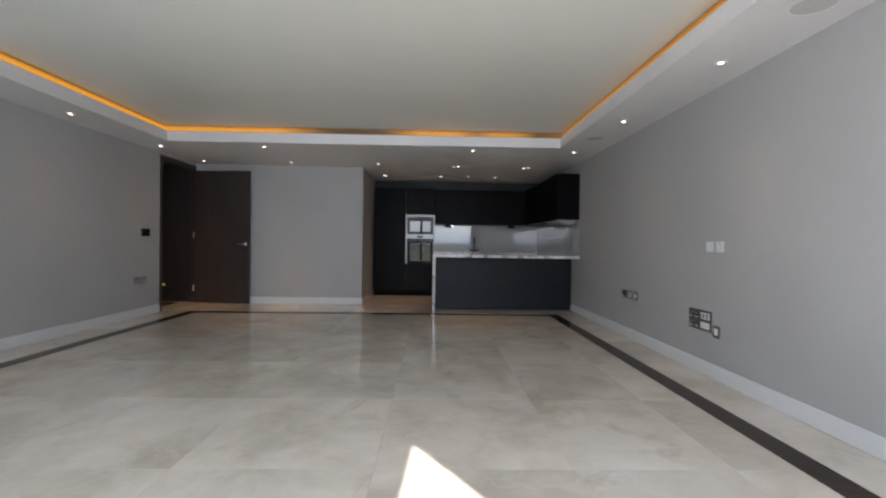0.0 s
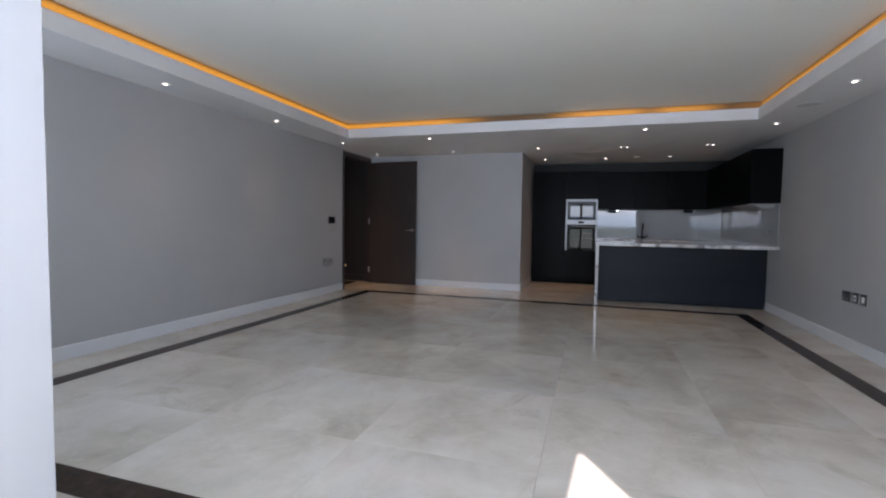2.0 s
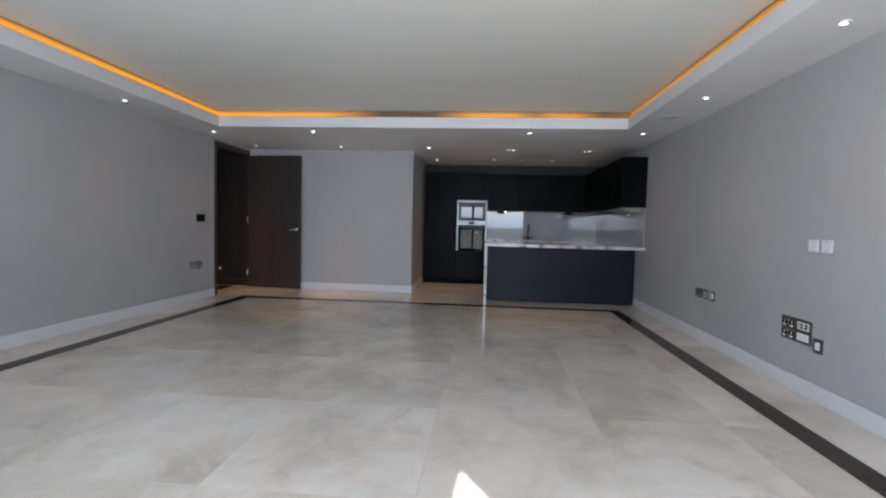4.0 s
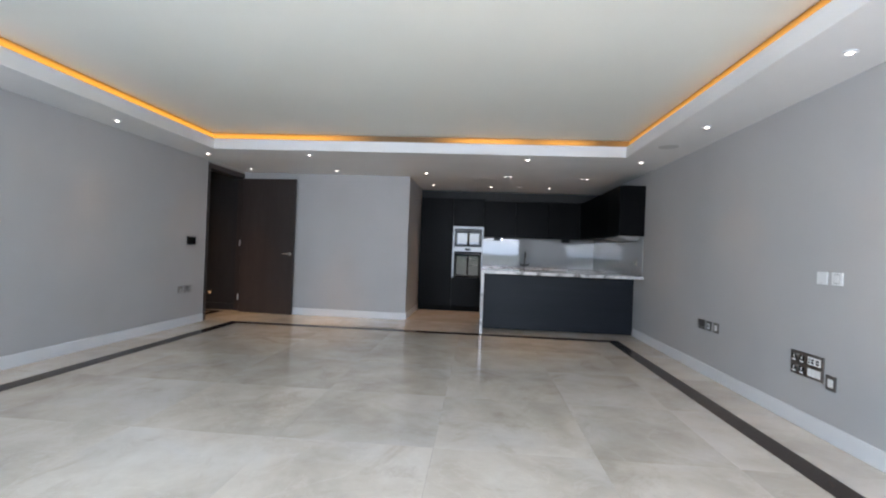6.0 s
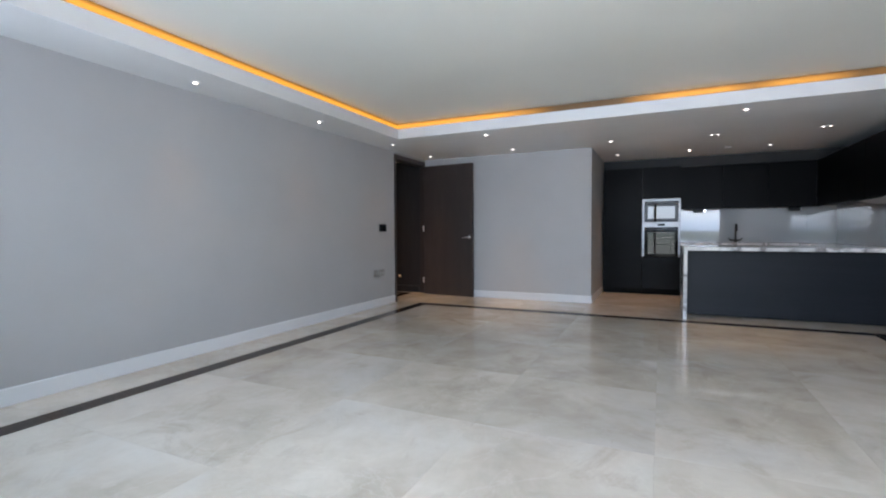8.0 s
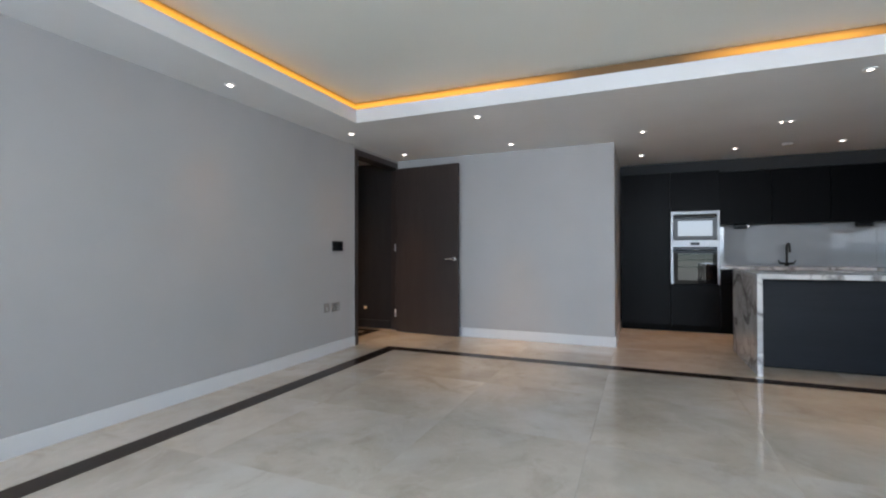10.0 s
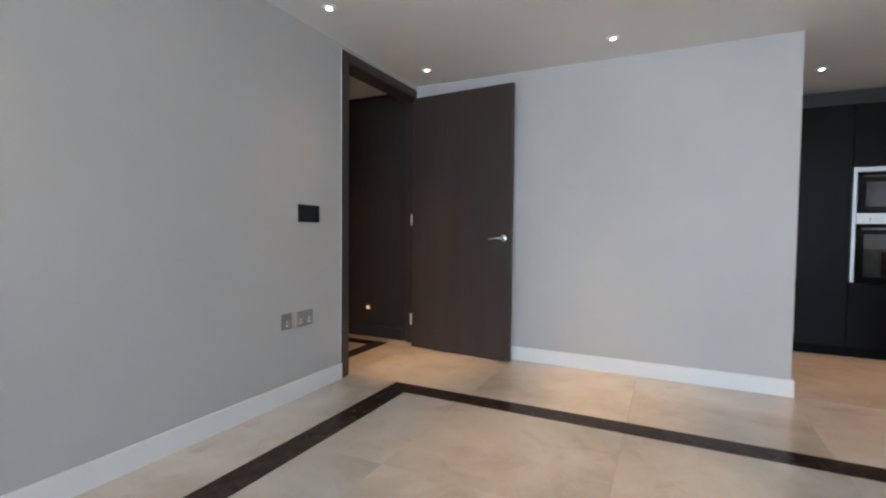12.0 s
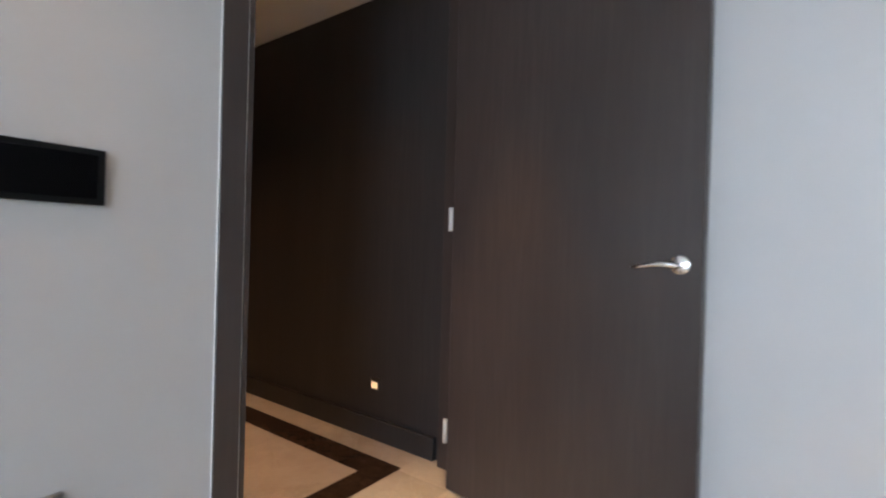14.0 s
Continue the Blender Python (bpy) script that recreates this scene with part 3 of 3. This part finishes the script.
def light_switch(at, rocker=True):
    label = "square white plastic light switch on grey wall" if rocker else "square white plastic blank plate on grey wall"
    ob = thing("light_switch", at, label, "light switch", "light switches", -90)
    part("plate", box(-0.048, 0.048, -0.009, 0, -0.043, 0.043, 0.003), WHITEPLASTIC, ob)
    if rocker:
        part("frame", box(-0.026, 0.026, -0.0102, -0.0085, -0.032, 0.032, 0.001), GREYPLASTIC, ob, "pale grey inner frame")
        part("rocker", box(-0.018, 0.018, -0.014, -0.010, -0.024, 0.024, 0.002), WHITEPLASTIC, ob)
    for sz in (-1, 1):
        part("screw", tube([(0, -0.0095, sz * 0.034), (0, -0.0088, sz * 0.034)], 0.003, 8), STEEL, ob)
    return ob


light_switch((RIGHT - 0.001, 4.118, 1.074), False)
light_switch((RIGHT - 0.001, 3.984, 1.074))

panel = thing("control_panel", (LEFT + 0.001, 6.984, 1.172), "black glass touch control panel on the grey wall", "control panel", turn=90)
part("casing", box(-0.094, 0.094, -0.013, 0, -0.056, 0.056, 0.0012), BLACKPLASTIC, panel)
part("screen", box(-0.080, 0.080, -0.0142, -0.0128, -0.044, 0.044, 0.0005), SCREEN, panel, "dark glossy screen")

step = thing("step_light", (-4.60, HY - 0.004, 0.298), "small lit square step light low on the dark wall", "step light")
part("frame", box(-0.033, 0.033, -0.006, 0, -0.033, 0.033, 0.002), DARKMETAL, step, "dark metal frame")
part("hood", box(-0.024, 0.024, -0.014, -0.005, 0.012, 0.026, 0.002), DARKMETAL, step)
part("lens", box(-0.022, 0.022, -0.0085, -0.0055, -0.024, 0.010, 0.001), STEPLIGHT, step, "warm lit lens")


# ---- ceiling fittings ----
def downlight_data(watts, size=85):
    d = bpy.data.lights.new("downlight_bulb", "SPOT")
    d.energy, d.color, d.spot_size, d.spot_blend, d.shadow_soft_size = watts, (1.0, 0.68, 0.40), radians(size), 1.0, 0.03
    return d


SPOT = downlight_data(1.7, 66)
KITCHEN_SPOT = downlight_data(8.0, 72)
KITCHEN_SPOT.color = (1.0, 0.60, 0.30)
NICHE_SPOT = downlight_data(5.5, 48)
NICHE_SPOT.color = KITCHEN_SPOT.color
POOL_SPOT = downlight_data(7.5, 54)
DOOR_SPOT = downlight_data(11.5, 40)
DOOR_SPOT.color = POOL_SPOT.color = (1.0, 0.66, 0.28)
RING = [(0.024, -0.001), (0.026, -0.009), (0.040, -0.009), (0.042, -0.005), (0.042, 0.0), (0.024, 0.0), (0.024, -0.001)]


def downlight(at):
    ob = thing("ceiling_downlight", at, "small round white recessed downlight, lit", "downlight", "ceiling downlights")
    part("trim", lathe(RING, 28), WHITEPLASTIC, ob)
    part("lens", lathe([(0.0, -0.0112), (0.009, -0.0108), (0.0135, -0.0095), (0.0170, -0.006)], 24), LENS, ob, "glowing lens")
    part("baffle", lathe([(0.0172, -0.006), (0.0238, -0.0015)], 24), GREYPLASTIC, ob, "pale inner baffle")
    bulb = new("bulb", SPOT)
    bulb.parent = ob
    bulb.matrix_basis = pose(0, 0, -0.02)
    return ob


first = downlight((-3.705, 6.86, LOW))
for x, y in ((-3.71, 5.26), (-3.715, 3.70), (-2.255, 6.79), (0.63, 6.80), (2.045, 6.79), (2.06, 5.13), (2.10, 3.56),
             (-3.68, 8.03), (-2.25, 8.00), (-0.825, 8.0), (-0.835, 9.29), (0.225, 9.33), (1.285, 9.34)):
    made = copy_thing(first, pose(x, y, LOW))
    if y > 9 or x == -0.825:
        for child in made.children:
            if child.type == "LIGHT":
                child.data = NICHE_SPOT if x < 0 else KITCHEN_SPOT
    if y == 8.03 or y == 8.00 and x < -2 or 6.7 < y < 6.85 and x < 2:
        for child in made.children:
            if child.type == "LIGHT":
                child.data = DOOR_SPOT if y > 7 else POOL_SPOT

TWIN = downlight_data(0.4)


def twin_downlight(at):
    ob = thing("twin_downlight", at, "pair of small recessed downlights in one white trim", "downlight", "twin downlights")
    part("trim", box(-0.075, 0.075, -0.035, 0.035, -0.004, 0, 0.0015), WHITEPLASTIC, ob)
    for dx in (-0.038, 0.038):
        bm = lathe([(0.0, -0.0068), (0.009, -0.0066), (0.0115, -0.0042)], 20)
        bmesh.ops.translate(bm, vec=(dx, 0, 0), verts=bm.verts)
        part("lens", bm, LENS, ob, "glowing lens")
    bulb = new("bulb", TWIN)
    bulb.parent = ob
    bulb.matrix_basis = pose(0, 0, -0.02)
    return ob


pair = twin_downlight((0.467, 8.155, LOW))
copy_thing(pair, pose(1.657, 8.19, LOW))


def ceiling_speaker(at):
    ob = thing("ceiling_speaker", at, "round flush ceiling loudspeaker with a pale grille", "loudspeaker", "ceiling loudspeakers")
    part("rim", lathe([(0.105, 0.0), (0.105, -0.003), (0.118, -0.004), (0.122, 0.0)], 40), WHITEPLASTIC, ob)
    part("grille", lathe([(0.0, -0.0022), (0.06, -0.0024), (0.105, -0.0018)], 40), GREYPLASTIC, ob, "pale grey perforated grille")
    return ob


spk = ceiling_speaker((2.11, 2.775, LOW))
copy_thing(spk, pose(2.04, 5.93, LOW))
det = thing("smoke_detector", (0.745, 9.27, LOW), "flat round white detector on the kitchen ceiling", "detector")
part("body", lathe([(0.0, -0.022), (0.03, -0.021), (0.048, -0.014), (0.052, 0.0)], 32), WHITEPLASTIC, det)
part("ring", lathe([(0.052, 0.0), (0.058, -0.003), (0.062, 0.0)], 32), GREYPLASTIC, det)

SPOT = downlight_data(6.0, 125)
SPOT.shadow_soft_size = 0.12
SPOT.color = (1.0, 0.57, 0.27)
hall_lamp = downlight((-4.75, 7.55, 2.40))
copy_thing(hall_lamp, pose(-6.0, 7.4, 2.40))


# ---- kitchen ----
FRONT = 9.86


def unit_door(ob, x0, x1, z0, z1, y=0.0, t=0.02, mat=None, name="door", label=""):
    return part(name, box(x0, x1, y - t, y, z0, z1, 0.0015), mat or KITCHEN, ob, label)


def tall_unit(x0, x1, label, splits, oven_gap=None):
    w = x1 - x0
    ob = thing("tall_cabinet", (x0, FRONT, 0), label, "cabinet", "kitchen units")
    if oven_gap:
        bm = box(0, 0.018, 0.0, 0.6, 0.09, 2.2)
        box(w - 0.018, w, 0.0, 0.6, 0.09, 2.2, bm=bm)
        box(0.018, w - 0.018, 0.0, 0.6, 0.09, oven_gap[0], bm=bm)
        box(0.018, w - 0.018, 0.0, 0.6, oven_gap[1], 2.2, bm=bm)
        box(0.018, w - 0.018, 0.56, 0.6, oven_gap[0], oven_gap[1], bm=bm)
    else:
        bm = box(0, w, 0.0, 0.6, 0.09, 2.2)
    part("body", bm, KITCHEN, ob)
    part("plinth", box(0, w, 0.03, 0.6, 0.0, 0.089), SHADOWGAP, ob, "black recessed plinth")
    for z0, z1 in splits:
        unit_door(ob, 0.0015, w - 0.0015, z0, z1)
    return ob


tall_unit(-1.112, -0.468, "tall black stained oak larder cabinet, closed", [(0.092, 2.198)])
tall_unit(-0.466, 0.131, "tall black oak cabinet that houses two ovens", [(0.092, 0.652), (1.664, 2.198)], (0.655, 1.661))
part_filler = structure("bulkhead", box(RECESS + 0.002, RIGHT - 0.002, FRONT + 0.20, BACK - 0.002, 2.202, LOW - 0.002), BULK, "grey filler above the kitchen units, the gap's shade put into its colour", "bulkhead")


def oven(z0, z1, label, name, microwave):
    w, h = 0.593, z1 - z0
    ob = thing(name, (-0.464, FRONT - 0.004, z0), label, "oven", "ovens")
    s = 0.031
    part("body", box(0.03, w - 0.03, 0.01, 0.5, 0.02, h - 0.02), BLACKPLASTIC, ob)
    part("side_trim", box(0, s, -0.022, 0.008, 0, h, 0.002), STEEL, ob, "brushed steel trim")
    part("side_trim", box(w - s, w, -0.022, 0.008, 0, h, 0.002), STEEL, ob, "brushed steel trim")
    if microwave:
        part("top_trim", box(s, w - s, -0.022, 0.008, h - 0.042, h, 0.002), STEEL, ob, "brushed steel trim")
    if microwave:
        glass_z = (0.004, h - 0.046)
    else:
        glass_z = (0.0, h - 0.094)
        ctl = part("control_panel", box(s, w - s, -0.026, 0.008, h - 0.092, h, 0.002), STEEL, ob, "brushed steel control strip")
        part("display", box(w / 2 - 0.055, w / 2 + 0.055, -0.0275, -0.0255, h - 0.070, h - 0.030, 0.001), BLACKGLASS, ctl, "dark display")
        for dx in (-0.16, 0.16):
            k = tube([(w / 2 + dx, -0.026, h - 0.05), (w / 2 + dx, -0.044, h - 0.05)], 0.016, 20)
            part("knob", k, STEEL, ctl)
    g = part("glass_door", box(s + 0.001, w - s - 0.001, -0.024, 0.006, glass_z[0], glass_z[1], 0.002), BLACKGLASS, ob, "black glass door")
    part("window", box(s + 0.055, w - s - 0.055, -0.0252, -0.0235, glass_z[0] + 0.05, glass_z[1] - 0.085, 0.001), OVENPANE, g)
    zb = glass_z[1] - 0.040
    part("handle", tube([(s + 0.03, -0.055, zb), (w - s - 0.03, -0.055, zb)], 0.009, 14), STEEL, ob, "steel bar handle")
    for dx in (s + 0.06, w - s - 0.06):
        part("handle_post", tube([(dx, -0.056, zb), (dx, -0.022, zb)], 0.006, 10), STEEL, ob)
    return ob


oven(0.66, 1.26, "built-in black glass oven with steel trims and bar handle", "oven", False)
oven(1.262, 1.657, "built-in black glass microwave oven with steel trims", "microwave_oven", True)


def base_unit(x0, x1):
    w = x1 - x0
    ob = thing("base_cabinet", (x0, FRONT, 0), "black stained oak base cabinet under the worktop", "cabinet", "kitchen units")
    part("body", box(0, w, 0.0, 0.59, 0.09, 0.866), KITCHEN, ob)
    part("plinth", box(0, w, 0.03, 0.59, 0.0, 0.089), SHADOWGAP, ob, "black recessed plinth")
    unit_door(ob, 0.0015, w - 0.0015, 0.092, 0.70)
    unit_door(ob, 0.0015, w - 0.0015, 0.704, 0.845, name="drawer_front")
    return ob


for x0, x1 in ((0.134, 0.733), (0.735, 1.334), (1.336, 1.775)):
    base_unit(x0, x1)


def side_base_unit(y0, y1):
    w = y1 - y0
    ob = thing("base_cabinet", (1.79, y1, 0), "black stained oak base cabinet along the side wall", "cabinet", "kitchen units", -90)
    part("body", box(0, w, 0.0, 0.597, 0.09, 0.866), KITCHEN, ob)
    part("plinth", box(0, w, 0.03, 0.597, 0.0, 0.089), SHADOWGAP, ob, "black recessed plinth")
    unit_door(ob, 0.0015, w - 0.0015, 0.092, 0.70)
    unit_door(ob, 0.0015, w - 0.0015, 0.704, 0.845, name="drawer_front")
    return ob


for y0, y1 in ((8.72, 9.27), (9.272, 9.82)):
    side_base_unit(y0, y1)

wt = thing("worktop", (0, 0, 0.868), "polished white veined marble worktop", "worktop")
part("slab", box(0.134, RIGHT - 0.002, FRONT - 0.03, BACK - 0.012, 0, 0.034, 0.002), STONE, wt)
part("slab", box(1.76, RIGHT - 0.002, 8.702, FRONT - 0.032, 0, 0.034, 0.002), STONE, wt)

splash = thing("splashback", (0, BACK - 0.001, 0.903), "pale grey back-painted glass splashback", "splashback")
for x0, x1 in ((0.134, 1.983), (1.986, RIGHT - 0.012)):
    part("pane", box(x0, x1, -0.009, 0, 0, 0.585, 0.001), SPLASH, splash)
splash2 = thing("splashback", (RIGHT - 0.001, 0, 0.903), "pale grey glass splashback on the side wall", "splashback")
part("pane", box(-0.009, 0, 7.60, 10.448, 0.002, 0.585, 0.001), SPLASH, splash2)
socket_plate((RIGHT - 0.0105, 7.90, 1.10), "right", 2, "double steel wall socket on the splashback", group="kitchen sockets", face=PLATE)


def wall_unit(x0, x1):
    w = x1 - x0
    ob = thing("wall_cabinet", (x0, 10.10, 1.49), "black stained oak wall cabinet without handles", "cabinet", "kitchen units")
    part("body", box(0, w, 0.0, 0.355, 0, 0.71), KITCHEN, ob)
    unit_door(ob, 0.0015, w - 0.0015, -0.012, 0.708)
    return ob


for x0, x1 in ((0.134, 0.765), (0.767, 1.398), (1.40, 2.03)):
    wall_unit(x0, x1)


def side_wall_unit(y0, y1, end=False):
    w = y1 - y0
    ob = thing("wall_cabinet", (2.05, y1, 1.49), "black stained oak wall cabinet above the side worktop", "cabinet", "kitchen units", -90)
    part("body", box(0, w - (0.02 if end else 0), 0.0, 0.338, 0, 0.71), KITCHEN, ob)
    if end:
        part("end_panel", box(w - 0.018, w, -0.02, 0.338, -0.012, 0.71, 0.0015), KITCHEN, ob)
    unit_door(ob, 0.0015, w - (0.020 if end else 0.0015), -0.012, 0.708)
    return ob


side_wall_unit(7.57, 8.20, True)
side_wall_unit(8.202, 9.10)
side_wall_unit(9.102, 10.075)

hood = thing("extractor_hood", (2.21, 8.14, 1.478), "pale steel extractor hood angled under the wall cabinets", "extractor hood")
bm = box(-0.16, 0.165, -0.44, 0.44, -0.052, 0.0)
for v in bm.verts:
    if v.co.z < -0.03:
        v.co.x = 0.165 if v.co.x > 0 else 0.02
        v.co.y *= 0.86
part("canopy", bm, PALESTEEL, hood)
part("filter", box(0.03, 0.15, -0.33, 0.33, -0.058, -0.051, 0.001), GREYPLASTIC, hood, "pale metal filter")
part("lip", box(-0.175, -0.161, -0.44, 0.44, -0.014, 0.0, 0.002), CHROME, hood, "bright front lip")

for x in (0.43, 1.77):
    ul = thing("under_cabinet_socket", (x, 10.18, 1.478), "small dark pod fixed under the wall cabinets", "power pod", "under-cabinet pods")
    bm = box(-0.085, 0.085, -0.04, 0.05, -0.058, 0, 0.012, segments=2)
    part("housing", bm, BLACKPLASTIC, ul)
    part("cap", box(0.06, 0.084, -0.045, -0.039, -0.045, -0.012, 0.002), CHROME, ul, "bright metal end cap")

tap = thing("kitchen_tap", (0.985, 10.33, 0.902), "swan-neck chrome mixer tap with two levers", "tap")
part("base", lathe([(0.0, 0.0), (0.030, 0.0), (0.030, 0.006), (0.022, 0.012), (0.020, 0.05), (0.0, 0.055)], 24), DARKMETAL, tap)
neck = [(0, 0, 0.05), (0, 0, 0.2)] + [(0, -0.075 + 0.075 * math.cos(a), 0.235 + 0.075 * math.sin(a)) for a in (radians(v) for v in range(0, 181, 20))] + [(0, -0.15, 0.19)]
part("spout", tube(neck, 0.012, 14), DARKMETAL, tap)
for s in (-1, 1):
    lv = part("valve", tube([(s * 0.018, 0, 0.035), (s * 0.085, 0, 0.042)], 0.015, 12), DARKMETAL, tap)
    part("lever", tube([(s * 0.078, 0, 0.045), (s * 0.098, -0.012, 0.08)], 0.008, 10), DARKMETAL, lv)
sink = thing("sink", (0.985, 10.10, 0.9025), "shallow steel sink rim set in the worktop", "sink")
bm = box(-0.26, -0.235, -0.19, 0.12, 0, 0.004, 0.001)
for a in ((0.235, 0.26, -0.19, 0.12), (-0.235, 0.235, -0.19, -0.165), (-0.235, 0.235, 0.095, 0.12)):
    box(*a, 0, 0.004, 0.001, bm=bm)
part("rim", bm, STEEL, sink)
# no hollow is cut: a flat dark sheet imitates its shade
part("basin", box(-0.235, 0.235, -0.165, 0.095, 0.0, 0.0015), DARKMETAL, sink, "flat dark sheet that stands for the basin's shaded hollow")

# island
IX = 0.095
isl = thing("kitchen_island", (IX + 0.044, 7.93, 0), "dark oak island cabinet with a plain back, tinted by painted sky reflection", "kitchen island")
part("body", box(0, RIGHT - IX - 0.048, 0.021, 0.76, 0.06, 0.859), KITCHEN, isl)
part("back_panel", box(0.0, RIGHT - IX - 0.063, 0, 0.02, 0.012, 0.859, 0.0015), ISLAND, isl, "black stained oak panel with the sky's blue put into its colour")
part("plinth", box(0, RIGHT - IX - 0.063, 0.03, 0.70, 0.0, 0.058), SHADOWGAP, isl, "black plinth")
for k in range(3):
    w = (RIGHT - IX - 0.40) / 3
    part("door", box(0.01 + k * w, 0.007 + (k + 1) * w, 0.761, 0.78, 0.065, 0.84, 0.0015), KITCHEN, isl)
top = thing("island_worktop", (IX, 7.53, 0), "white marble island worktop with dark veins and waterfall end", "worktop")
part("top", box(0, RIGHT - IX - 0.003, 0, 1.17, 0.861, 0.903, 0.002), STONE, top)
part("waterfall_end", box(0, 0.042, 0, 1.17, 0.0, 0.860, 0.002), STONE, top, "veined marble end panel down to the floor")

# ---- floor: tiles last ----
floor = structure("floor", box(-7.0, RIGHT, BAY - 0.12, BACK, -0.08, -0.012), GROUT, "polished cream marble tiled floor with a dark border", "floor")
tile_meshes = {}


def tile(x0, x1, y0, y1, mat, name="tile"):
    g = 0.0005
    w, d = round(x1 - x0 - 2 * g, 4), round(y1 - y0 - 2 * g, 4)
    key = (w, d, mat.name)
    if key not in tile_meshes:
        bm = box(-w / 2, w / 2, -d / 2, d / 2, -0.0118, 0.0)
        me = bpy.data.meshes.new(name)
        bm.to_mesh(me)
        bm.free()
        me.materials.append(mat)
        tile_meshes[key] = me
    ob = new(name, tile_meshes[key])
    ob.parent = floor
    ob.location = ((x0 + x1) / 2, (y0 + y1) / 2, 0)


def lay(xs, ys):
    for a, b in zip(xs, xs[1:]):
        for c, d in zip(ys, ys[1:]):
            tile(a, b, c, d, MARBLE)


BX0, BX1, BY0, BY1, BW = -3.585, 2.03, 1.68, 7.440, 0.16
JX = [-3.03, -2.065, -1.13, -0.18, 0.77, 1.55]
JY = [2.50, 3.49, 4.47, 5.45, 6.42]
lay([BX0 + BW] + JX + [BX1 - BW], [BY0 + BW] + JY + [BY1 - BW])
strip_x = [BX0] + JX + [BX1]
for a, b in zip(strip_x, strip_x[1:]):
    tile(a, b, BY1 - BW, BY1, BORDER, "border_tile")
    tile(a, b, BY0, BY0 + BW, BORDER, "border_tile")
strip_y = [BY0 + BW] + JY + [BY1 - BW]
for a, b in zip(strip_y, strip_y[1:]):
    tile(BX0, BX0 + BW, a, b, BORDER, "border_tile")
    tile(BX1 - BW, BX1, a, b, BORDER, "border_tile")
side_y = [BY0] + JY + [BY1]
lay([LEFT, BX0], side_y)
lay([BX1, RIGHT], side_y)
lay([LEFT] + JX + [RIGHT], [BY1, STUB])
lay([RECESS, -0.18, 0.77, 1.72, RIGHT], [STUB, 9.4, BACK])
lay([LEFT, -3.03, -2.065, PILLAR], [NEAR, BY0])
lay([PILLAR, -0.75, 0.2, 1.15, RIGHT], [BAY - 0.1, 0.8, BY0])
# hallway
HB0, HB1 = 8.235, 8.385
lay([-7.0, -6.0, -5.0, -4.264], [HB1, HY + 0.01])
for a, b in zip([-7.0, -6.0, -5.0, -4.264], [-6.0, -5.0, -4.264]):
    tile(a, b, HB0, HB1, BORDER, "border_tile")
for a, b in zip([5.75, 6.6, 7.4, HB0], [6.6, 7.4, HB0]):
    tile(-4.404, -4.264, a, b, BORDER, "border_tile")
lay([-7.0, -6.0, -5.0, -4.404], [5.75, 6.6, 7.4, HB0])
lay([-4.264, LEFT], [5.75, 6.6, 7.35, 8.36, HY + 0.01])
